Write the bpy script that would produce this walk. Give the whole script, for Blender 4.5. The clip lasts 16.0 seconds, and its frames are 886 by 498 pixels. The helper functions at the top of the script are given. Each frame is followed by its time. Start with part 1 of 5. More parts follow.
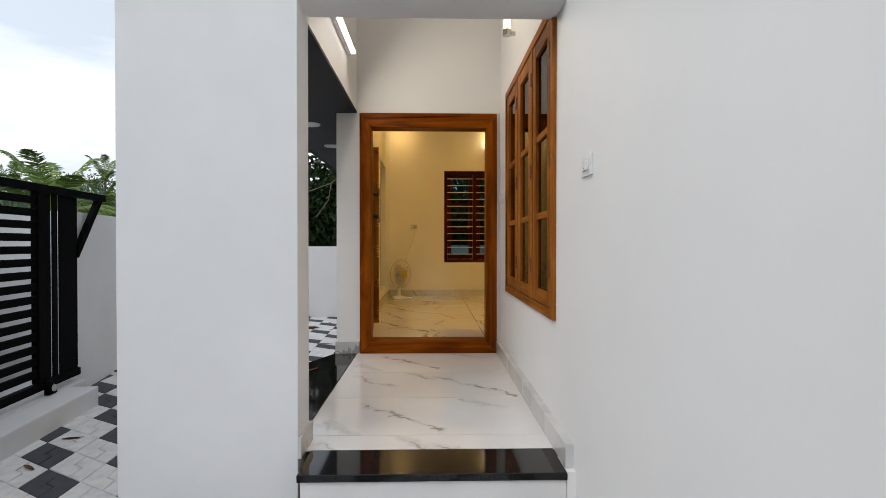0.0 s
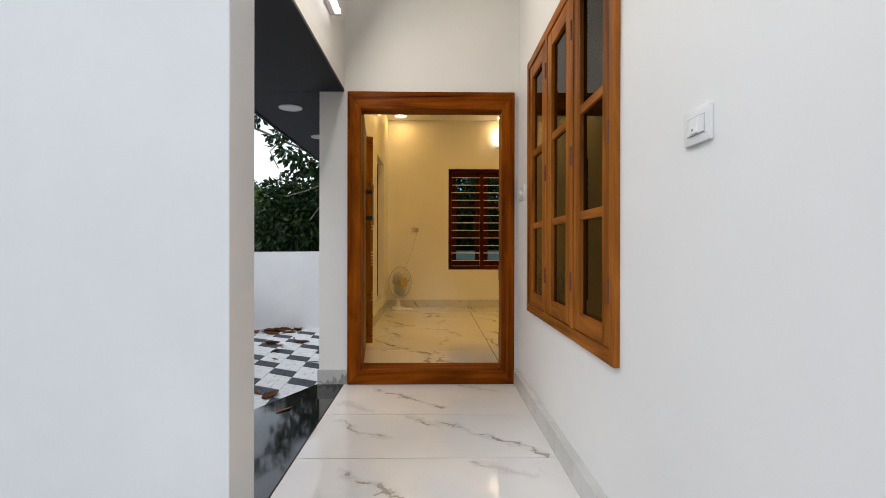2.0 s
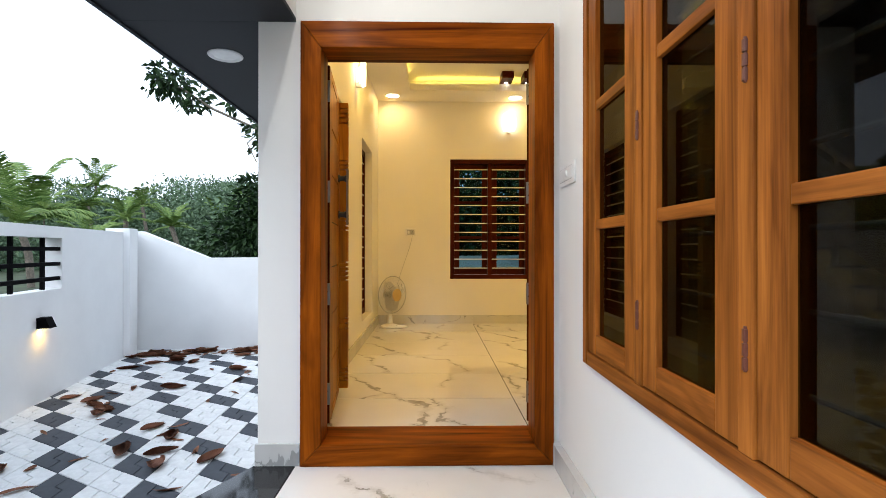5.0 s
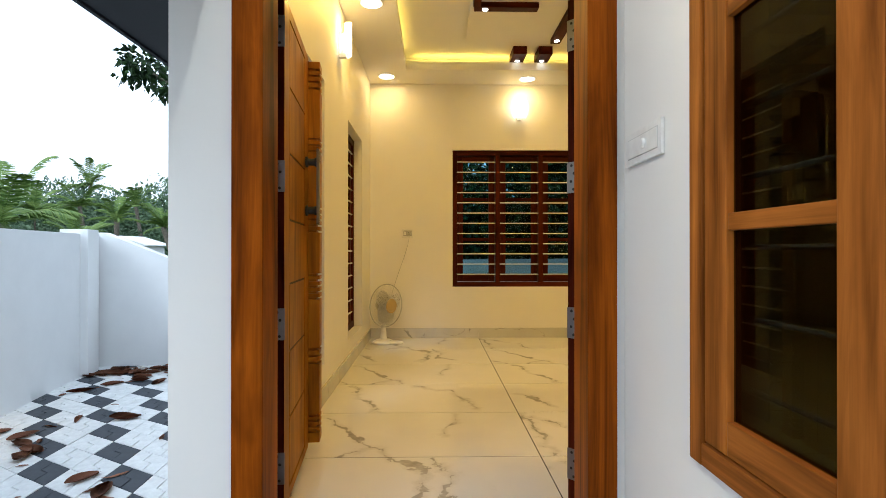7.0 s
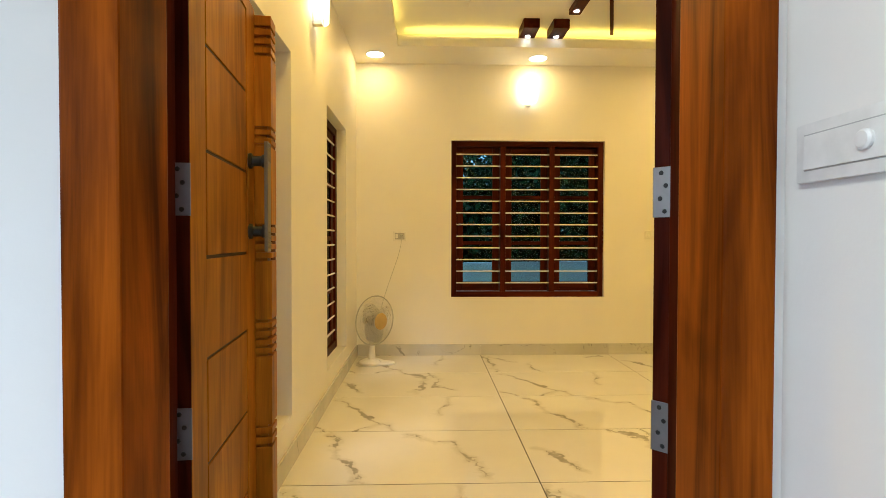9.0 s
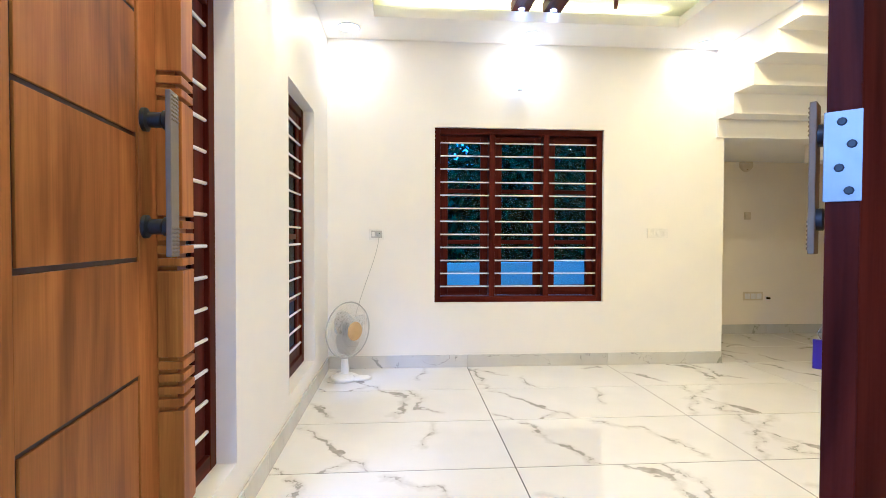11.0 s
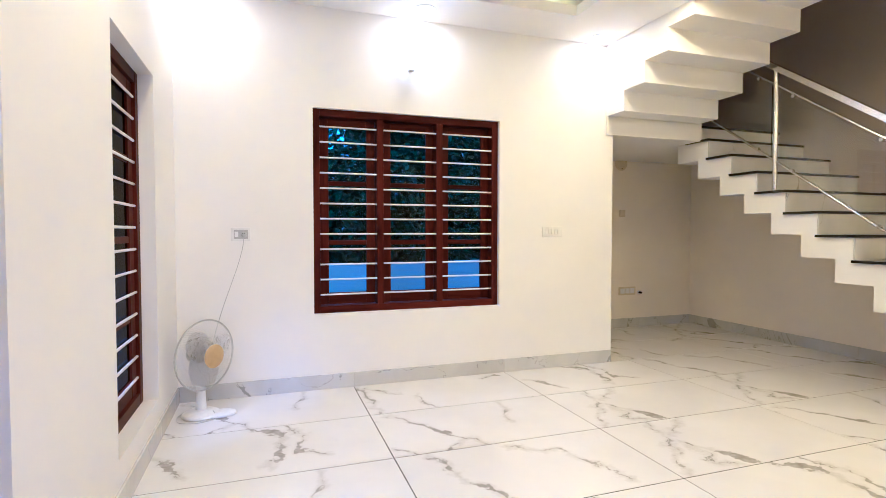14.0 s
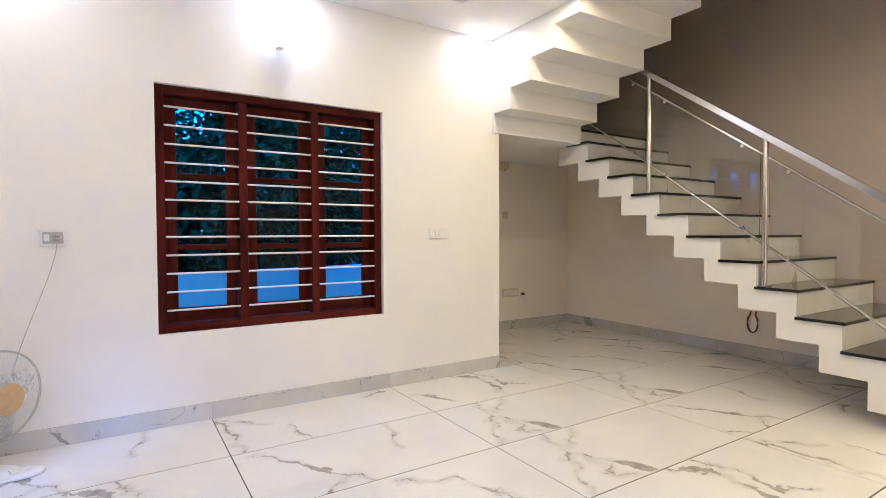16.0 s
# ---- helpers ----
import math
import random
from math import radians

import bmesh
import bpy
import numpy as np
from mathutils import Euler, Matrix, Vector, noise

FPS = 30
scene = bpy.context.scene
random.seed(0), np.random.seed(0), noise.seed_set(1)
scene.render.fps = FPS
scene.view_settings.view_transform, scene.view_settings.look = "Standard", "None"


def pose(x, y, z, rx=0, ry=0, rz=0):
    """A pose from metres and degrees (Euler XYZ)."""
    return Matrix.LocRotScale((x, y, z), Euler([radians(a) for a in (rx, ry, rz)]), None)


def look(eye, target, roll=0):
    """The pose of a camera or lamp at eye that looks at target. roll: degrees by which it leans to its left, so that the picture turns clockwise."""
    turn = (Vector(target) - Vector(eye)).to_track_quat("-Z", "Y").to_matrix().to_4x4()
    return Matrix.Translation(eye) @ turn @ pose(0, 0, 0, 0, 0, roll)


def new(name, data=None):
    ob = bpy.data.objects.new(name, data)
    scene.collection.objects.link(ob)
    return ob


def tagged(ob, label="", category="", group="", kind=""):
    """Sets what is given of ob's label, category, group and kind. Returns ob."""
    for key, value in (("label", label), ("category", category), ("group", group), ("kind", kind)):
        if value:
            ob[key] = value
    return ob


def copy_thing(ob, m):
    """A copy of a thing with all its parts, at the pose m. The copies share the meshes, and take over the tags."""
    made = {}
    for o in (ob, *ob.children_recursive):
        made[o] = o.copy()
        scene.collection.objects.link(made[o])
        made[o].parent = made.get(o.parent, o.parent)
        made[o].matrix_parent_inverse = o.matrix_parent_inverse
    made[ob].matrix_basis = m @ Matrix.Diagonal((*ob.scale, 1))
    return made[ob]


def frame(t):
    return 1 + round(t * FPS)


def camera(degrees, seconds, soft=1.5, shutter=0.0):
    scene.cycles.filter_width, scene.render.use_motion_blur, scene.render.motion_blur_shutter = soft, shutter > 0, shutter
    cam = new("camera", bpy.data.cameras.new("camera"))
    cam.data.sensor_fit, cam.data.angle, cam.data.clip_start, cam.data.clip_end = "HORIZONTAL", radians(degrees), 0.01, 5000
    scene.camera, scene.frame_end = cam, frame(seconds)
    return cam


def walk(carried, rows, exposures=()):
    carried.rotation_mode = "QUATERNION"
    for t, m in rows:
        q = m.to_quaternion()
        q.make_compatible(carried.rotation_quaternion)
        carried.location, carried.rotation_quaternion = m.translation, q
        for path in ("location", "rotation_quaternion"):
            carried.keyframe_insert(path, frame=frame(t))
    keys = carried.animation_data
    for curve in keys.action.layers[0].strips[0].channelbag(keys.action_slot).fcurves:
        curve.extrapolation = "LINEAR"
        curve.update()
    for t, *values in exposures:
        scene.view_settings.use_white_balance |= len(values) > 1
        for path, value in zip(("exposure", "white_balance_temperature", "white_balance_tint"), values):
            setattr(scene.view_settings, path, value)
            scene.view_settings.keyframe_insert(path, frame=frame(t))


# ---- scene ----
cam = camera(81.3, 16.0, 0.8)
PATH = [
    (0, (0.064, 0.083, 0.919), (0.111, 2.082, 0.899), 0.0),
    (0.5, (0.058, 0.261, 0.923), (0.103, 2.26, 0.905), 0.1),
    (1, (0.063, 0.456, 0.921), (0.106, 2.455, 0.909), 0.1),
    (1.5, (0.065, 0.657, 0.921), (0.108, 2.657, 0.914), 0.1),
    (2, (0.06, 0.859, 0.94), (0.097, 2.858, 0.935), 0.1),
    (2.5, (0.064, 1.065, 0.943), (0.102, 3.064, 0.944), 0.1),
    (3, (0.078, 1.267, 0.948), (0.116, 3.266, 0.951), 0.1),
    (3.5, (0.073, 1.481, 0.944), (0.113, 3.481, 0.947), 0.1),
    (4, (0.068, 1.675, 0.951), (0.107, 3.675, 0.953), 0.1),
    (6.5, (0.068, 2.668, 1.005), (0.108, 4.668, 1.012), 0.0),
    (7, (0.065, 2.868, 1.011), (0.105, 4.867, 1.017), 0.0),
    (7.5, (0.059, 3.081, 1.053), (0.104, 5.081, 1.055), -0.2),
    (8, (0.028, 3.225, 1.093), (0.079, 5.224, 1.084), -0.0),
    (8.5, (0.044, 3.422, 1.122), (0.099, 5.421, 1.101), 0.1),
    (9, (0.044, 3.573, 1.166), (0.109, 5.572, 1.129), 0.1),
    (11.3, (0.027, 4.154, 1.171), (0.203, 6.146, 1.124), 0.2),
    (11.5, (0.027, 4.19, 1.182), (0.225, 6.18, 1.13), 0.2),
    (12, (0.004, 4.292, 1.197), (0.269, 6.273, 1.141), 0.1),
    (12.5, (-0.028, 4.377, 1.191), (0.325, 6.345, 1.132), 0.1),
    (13, (-0.034, 4.461, 1.198), (0.412, 6.409, 1.137), 0.1),
    (13.5, (-0.04, 4.564, 1.209), (0.505, 6.487, 1.144), 0.1),
    (14, (-0.036, 4.641, 1.212), (0.609, 6.533, 1.146), 0.0),
    (14.5, (-0.02, 4.723, 1.215), (0.725, 6.578, 1.146), 0.0),
    (15, (0.004, 4.817, 1.225), (0.854, 6.626, 1.152), -0.1),
    (15.5, (0.042, 4.897, 1.217), (1.003, 6.65, 1.153), -0.1),
    (16, (0.091, 4.991, 1.209), (1.155, 6.684, 1.151), -0.2),
]
EXPOSURES = [
    (0.0, 0.20, 6380, 11), (1.5, 0.27, 6330, 11), (2.5, 0.66, 6120, 10), (3.5, 1.04, 5950, 9), (4.2, 1.06, 5850, 9), (6.5, 1.02, 5600, 6), (7.5, 0.95, 5480, 4), (9.0, 1.25, 5390, 4), (11.3, 2.03, 3430, 22), (12.5, 1.97, 3370, 23), (14.0, 1.98, 3510, 26), (15.2, 1.92, 3510, 26), (16.0, 1.75, 3500, 27),
]
walk(cam, [(t, look(eye, target, roll)) for t, eye, target, roll in PATH], EXPOSURES)

# ---- plan, in metres; z = 0 is the porch floor ----
GROUND = -0.40            # paved yard
FLOOR = 0.07              # living room
CEIL = 2.81               # lowered ceiling border
X_WALL = 0.648            # porch wall with the window
X_LEFT = -0.61            # living room, left wall face
Y_DOOR = 4.425            # outer face of the entrance wall
Y_BACK = 8.44             # living room, back wall face
X_JAMB = 2.82             # where the back wall ends at the stair recess
X_STAIR = 5.0             # wall along the stair
Y_REC = 9.78              # back of the recess under the landing

# ---- daylight ----
world = bpy.data.worlds.new("overcast_sky")
scene.world = world
world.use_nodes = True
wn = world.node_tree
wn.nodes.clear()
w_out = wn.nodes.new("ShaderNodeOutputWorld")
w_bg = wn.nodes.new("ShaderNodeBackground")
w_sky = wn.nodes.new("ShaderNodeTexSky")
w_sky.sky_type, w_sky.sun_disc = "NISHITA", False
w_sky.sun_elevation, w_sky.sun_rotation = radians(42), radians(250)
w_sky.air_density, w_sky.dust_density = 1.2, 3.0
w_co = wn.nodes.new("ShaderNodeTexCoord")
w_map = wn.nodes.new("ShaderNodeMapping")
w_map.inputs["Scale"].default_value = (1.6, 1.6, 6.0)
w_noise = wn.nodes.new("ShaderNodeTexNoise")
w_noise.inputs["Scale"].default_value, w_noise.inputs["Detail"].default_value = 1.7, 6.0
w_ramp = wn.nodes.new("ShaderNodeValToRGB")
w_ramp.color_ramp.elements[0].position, w_ramp.color_ramp.elements[0].color = 0.36, (0.55, 0.55, 0.55, 1)
w_ramp.color_ramp.elements[1].position, w_ramp.color_ramp.elements[1].color = 0.60, (1, 1, 1, 1)
w_mix = wn.nodes.new("ShaderNodeMix")
w_mix.data_type = "RGBA"
w_mix.inputs["B"].default_value = (10.0, 10.6, 11.2, 1)
wn.links.new(w_co.outputs["Generated"], w_map.inputs["Vector"])
wn.links.new(w_map.outputs["Vector"], w_noise.inputs["Vector"])
wn.links.new(w_noise.outputs["Fac"], w_ramp.inputs["Fac"])
wn.links.new(w_ramp.outputs["Color"], w_mix.inputs["Factor"])
wn.links.new(w_sky.outputs["Color"], w_mix.inputs["A"])
wn.links.new(w_mix.outputs["Result"], w_bg.inputs["Color"])
w_bg.inputs["Strength"].default_value = 0.10
wn.links.new(w_bg.outputs["Background"], w_out.inputs["Surface"])

sun_data = bpy.data.lights.new("sun", "SUN")
sun_data.energy, sun_data.angle, sun_data.color = 0.6, radians(25), (1.0, 0.98, 0.96)
sun = new("sun", sun_data)
sun.matrix_world = look((-6, -5, 8), (0, 3, 0))

WARM = (1.0, 0.53, 0.065)


def disc_lamp(name, m, watts, radius, colour):
    data = bpy.data.lights.new(name, "AREA")
    data.shape, data.size, data.energy, data.color = "DISK", 2 * radius, watts, colour
    lamp_ob = new(name, data)
    lamp_ob.matrix_world = m
    return lamp_ob


def strip_lamp(name, m, watts, length, width, colour):
    data = bpy.data.lights.new(name, "AREA")
    data.shape, data.size, data.size_y, data.energy, data.color = "RECTANGLE", length, width, watts, colour
    lamp_ob = new(name, data)
    lamp_ob.matrix_world = m
    return lamp_ob


# first four are fitted; the other eight are unseen fill, added for brightness
DOWNLIGHTS_AND_FILL = [(-0.41, 8.20), (1.055, 8.25), (2.58, 8.30), (-0.38, 6.62), (-0.38, 5.05), (1.055, 4.9), (2.50, 7.3), (2.50, 4.9), (1.8, 3.2), (3.4, 2.7), (4.45, 4.6), (3.05, 3.7)]
for dx, dy in DOWNLIGHTS_AND_FILL:
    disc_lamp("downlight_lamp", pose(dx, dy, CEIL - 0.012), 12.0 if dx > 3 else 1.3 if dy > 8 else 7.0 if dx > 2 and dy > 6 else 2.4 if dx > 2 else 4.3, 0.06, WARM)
TRAY = (-0.20, 2.15, 5.15, 7.99)   # x0, x1, y0, y1 of the raised tray in the ceiling
strip_lamp("cove_lamp", pose(0.97, TRAY[3] + 0.06, CEIL + 0.09, 180), 1.4, 2.2, 0.03, (1.0, 0.62, 0.08))
strip_lamp("cove_lamp", pose(0.97, TRAY[2] - 0.06, CEIL + 0.09, 180), 1.4, 2.2, 0.03, (1.0, 0.62, 0.08))
strip_lamp("cove_lamp", pose(TRAY[0] - 0.06, 6.55, CEIL + 0.09, 180, 0, 90), 1.5, 2.6, 0.03, (1.0, 0.62, 0.08))
strip_lamp("cove_lamp", pose(TRAY[1] + 0.06, 6.55, CEIL + 0.09, 180, 0, 90), 1.5, 2.6, 0.03, (1.0, 0.62, 0.08))
strip_lamp("tube_lamp", pose(-0.475, 3.45, 2.33, 0, -60, 0), 8, 0.03, 0.9, (1.0, 0.90, 0.74))
# ---- materials ----
def material(name):
    m = bpy.data.materials.new(name)
    m.use_nodes = True
    nt = m.node_tree
    return m, nt, nt.nodes["Principled BSDF"]


def node(nt, kind, **values):
    n = nt.nodes.new(kind)
    for key, value in values.items():
        n.inputs[key].default_value = value
    return n


def coords(nt, scale, rot=(0, 0, 0), which="Object"):
    tc = nt.nodes.new("ShaderNodeTexCoord")
    mp = node(nt, "ShaderNodeMapping", Scale=scale, Rotation=rot)
    nt.links.new(tc.outputs[which], mp.inputs["Vector"])
    return mp.outputs["Vector"]


def world_coords(nt, scale, rot=(0, 0, 0)):
    g = nt.nodes.new("ShaderNodeNewGeometry")
    mp = node(nt, "ShaderNodeMapping", Scale=scale, Rotation=rot)
    nt.links.new(g.outputs["Position"], mp.inputs["Vector"])
    return mp.outputs["Vector"]


def noise_of(nt, vec, scale, detail=4.0, rough=0.55, distortion=0.0):
    n = node(nt, "ShaderNodeTexNoise", Scale=scale, Detail=detail, Roughness=rough, Distortion=distortion)
    nt.links.new(vec, n.inputs["Vector"])
    return n.outputs["Fac"]


def ramp(nt, fac, *stops):
    r = nt.nodes.new("ShaderNodeValToRGB")
    els = r.color_ramp.elements
    while len(els) < len(stops):
        els.new(0.5)
    for el, (p, c) in zip(els, stops):
        el.position, el.color = p, (*c, 1)
    nt.links.new(fac, r.inputs["Fac"])
    return r.outputs["Color"]


def mix(nt, fac, a, b, mode="MIX"):
    n = nt.nodes.new("ShaderNodeMix")
    n.data_type, n.blend_type = "RGBA", mode
    for value, key in ((fac, "Factor"), (a, "A"), (b, "B")):
        if isinstance(value, (int, float)):
            n.inputs[key].default_value = value
        elif isinstance(value, tuple):
            n.inputs[key].default_value = (*value, 1)
        else:
            nt.links.new(value, n.inputs[key])
    return n.outputs["Result"]


def bump(nt, bsdf, height, strength, distance):
    b = node(nt, "ShaderNodeBump", Strength=strength, Distance=distance)
    nt.links.new(height, b.inputs["Height"])
    nt.links.new(b.outputs["Normal"], bsdf.inputs["Normal"])


def paint(name, colour, rough=0.55, mottled=0.05):
    m, nt, bsdf = material(name)
    v = world_coords(nt, (1, 1, 1))
    big = noise_of(nt, v, 1.3, 5, 0.6)
    fine = noise_of(nt, v, 90, 3, 0.6)
    dark = tuple(c * (1 - mottled) for c in colour)
    nt.links.new(ramp(nt, big, (0.3, dark), (0.7, colour)), bsdf.inputs["Base Color"])
    bsdf.inputs["Roughness"].default_value = rough
    bump(nt, bsdf, fine, 0.12, 0.002)
    return m


def wood(name, dark, light, axis, rough=0.38, coat=0.015, spec=0.04):
    m, nt, bsdf = material(name)
    scale = [13.0, 13.0, 13.0]
    scale[axis] = 0.8
    v = coords(nt, tuple(scale))
    info = nt.nodes.new("ShaderNodeObjectInfo")
    add = nt.nodes.new("ShaderNodeVectorMath")
    add.operation = "ADD"
    shift = node(nt, "ShaderNodeMath")
    shift.operation = "MULTIPLY"
    nt.links.new(info.outputs["Random"], shift.inputs[0])
    shift.inputs[1].default_value = 37.0
    nt.links.new(v, add.inputs[0])
    nt.links.new(shift.outputs["Value"], add.inputs[1])
    bands = noise_of(nt, add.outputs["Vector"], 0.9, 5, 0.6, 1.2)
    fscale = [160.0, 160.0, 160.0]
    fscale[axis] = 5.0
    fine = noise_of(nt, coords(nt, tuple(fscale)), 1.0, 3, 0.6)
    mid = tuple((a + b) / 2 for a, b in zip(dark, light))
    base = ramp(nt, bands, (0.28, dark), (0.48, mid), (0.72, light))
    pscale = [7.0, 7.0, 7.0]
    pscale[axis] = 1.6
    patch = noise_of(nt, coords(nt, tuple(pscale)), 1.0, 3, 0.6, 0.8)
    base = mix(nt, 0.8, base, ramp(nt, patch, (0.30, (0.42, 0.36, 0.32)), (0.50, (0.92, 0.90, 0.88)), (0.70, (1.25, 1.3, 1.3))), "MULTIPLY")
    grain = ramp(nt, fine, (0.35, (0.62, 0.62, 0.62)), (0.6, (1, 1, 1)))
    nt.links.new(mix(nt, 0.4, base, grain, "MULTIPLY"), bsdf.inputs["Base Color"])
    bsdf.inputs["Roughness"].default_value = rough
    bsdf.inputs["Specular IOR Level"].default_value = spec
    bsdf.inputs["Coat Weight"].default_value = coat
    bsdf.inputs["Coat Roughness"].default_value = 0.18
    bump(nt, bsdf, fine, 0.08, 0.001)
    return m


def band(nt, value, width, most):
    """1 where the noise runs close to its middle, in a band as wide as width (0 to 1) of most."""
    off = node(nt, "ShaderNodeMath")
    off.operation = "SUBTRACT"
    nt.links.new(value, off.inputs[0])
    off.inputs[1].default_value = 0.5
    far = node(nt, "ShaderNodeMath")
    far.operation = "ABSOLUTE"
    nt.links.new(off.outputs["Value"], far.inputs[0])
    wide = node(nt, "ShaderNodeMath")
    wide.operation = "MULTIPLY_ADD"
    nt.links.new(width, wide.inputs[0])
    wide.inputs[1].default_value, wide.inputs[2].default_value = most, -0.0015
    gap = node(nt, "ShaderNodeMath")
    gap.operation = "SUBTRACT"
    nt.links.new(wide.outputs["Value"], gap.inputs[0])
    nt.links.new(far.outputs["Value"], gap.inputs[1])
    edge = node(nt, "ShaderNodeMath")
    edge.operation, edge.use_clamp = "MULTIPLY", True
    nt.links.new(gap.outputs["Value"], edge.inputs[0])
    edge.inputs[1].default_value = 300.0
    return edge.outputs["Value"]


def marble(name, base=(0.68, 0.67, 0.655), pale=(0.75, 0.74, 0.725)):
    m, nt, bsdf = material(name)
    info = nt.nodes.new("ShaderNodeObjectInfo")
    comb = nt.nodes.new("ShaderNodeMath")
    comb.operation = "MULTIPLY"
    nt.links.new(info.outputs["Random"], comb.inputs[0])
    comb.inputs[1].default_value = 61.0
    tc = nt.nodes.new("ShaderNodeTexCoord")
    add = nt.nodes.new("ShaderNodeVectorMath")
    add.operation = "ADD"
    nt.links.new(tc.outputs["Object"], add.inputs[0])
    nt.links.new(comb.outputs["Value"], add.inputs[1])
    rot = node(nt, "ShaderNodeMapping", Rotation=(0, 0, radians(-36)), Scale=(1.2, 0.5, 1.0))
    rot.vector_type = "TEXTURE"
    nt.links.new(add.outputs["Vector"], rot.inputs["Vector"])
    warp = noise_of(nt, rot.outputs["Vector"], 0.8, 8, 0.53, 0.9)
    where = noise_of(nt, rot.outputs["Vector"], 1.2, 6, 0.65, 0.4)
    width = ramp(nt, where, (0.35, (0, 0, 0)), (0.40, (0.12, 0.12, 0.12)), (0.55, (0.20, 0.20, 0.20)), (0.60, (0.75, 0.75, 0.75)), (0.66, (1, 1, 1)))
    vein = band(nt, warp, width, 0.029)
    rot2 = node(nt, "ShaderNodeMapping", Rotation=(0, 0, radians(38)), Scale=(1.3, 0.5, 1.0), Location=(5.2, 1.3, 0))
    rot2.vector_type = "TEXTURE"
    nt.links.new(add.outputs["Vector"], rot2.inputs["Vector"])
    where2 = noise_of(nt, rot2.outputs["Vector"], 1.0, 4, 0.6)
    width2 = ramp(nt, where2, (0.54, (0, 0, 0)), (0.60, (0.10, 0.10, 0.10)), (0.68, (0.5, 0.5, 0.5)))
    vein2 = band(nt, noise_of(nt, rot2.outputs["Vector"], 1.0, 9, 0.62, 0.8), width2, 0.022)
    cloud = ramp(nt, noise_of(nt, rot.outputs["Vector"], 1.6, 4), (0.3, base), (0.7, pale))
    grey = ramp(nt, noise_of(nt, rot.outputs["Vector"], 5.0, 5, 0.7), (0.3, tuple(c * 0.60 for c in base)), (0.7, tuple(c * 0.80 for c in base)))
    final = mix(nt, vein2, mix(nt, vein, cloud, grey), grey)
    nt.links.new(final, bsdf.inputs["Base Color"])
    bsdf.inputs["Roughness"].default_value = 0.03
    bsdf.inputs["Specular IOR Level"].default_value = 0.5
    return m


def calc(nt, op, a, b=0.0, c=0.0, clamp=False):
    n = nt.nodes.new("ShaderNodeMath")
    n.operation, n.use_clamp = op, clamp
    for k, value in enumerate((a, b, c)):
        if isinstance(value, (int, float)):
            n.inputs[k].default_value = value
        else:
            nt.links.new(value, n.inputs[k])
    return n.outputs["Value"]


def calc_v(nt, op, a, b=None, scale=None):
    n = nt.nodes.new("ShaderNodeVectorMath")
    n.operation = op
    for k, value in enumerate((a, b)):
        if isinstance(value, tuple):
            n.inputs[k].default_value = value
        elif value is not None:
            nt.links.new(value, n.inputs[k])
    if scale is not None:
        if isinstance(scale, (int, float)):
            n.inputs["Scale"].default_value = scale
        else:
            nt.links.new(scale, n.inputs["Scale"])
    return n.outputs["Value"] if op in ("DOT_PRODUCT", "LENGTH") else n.outputs["Vector"]


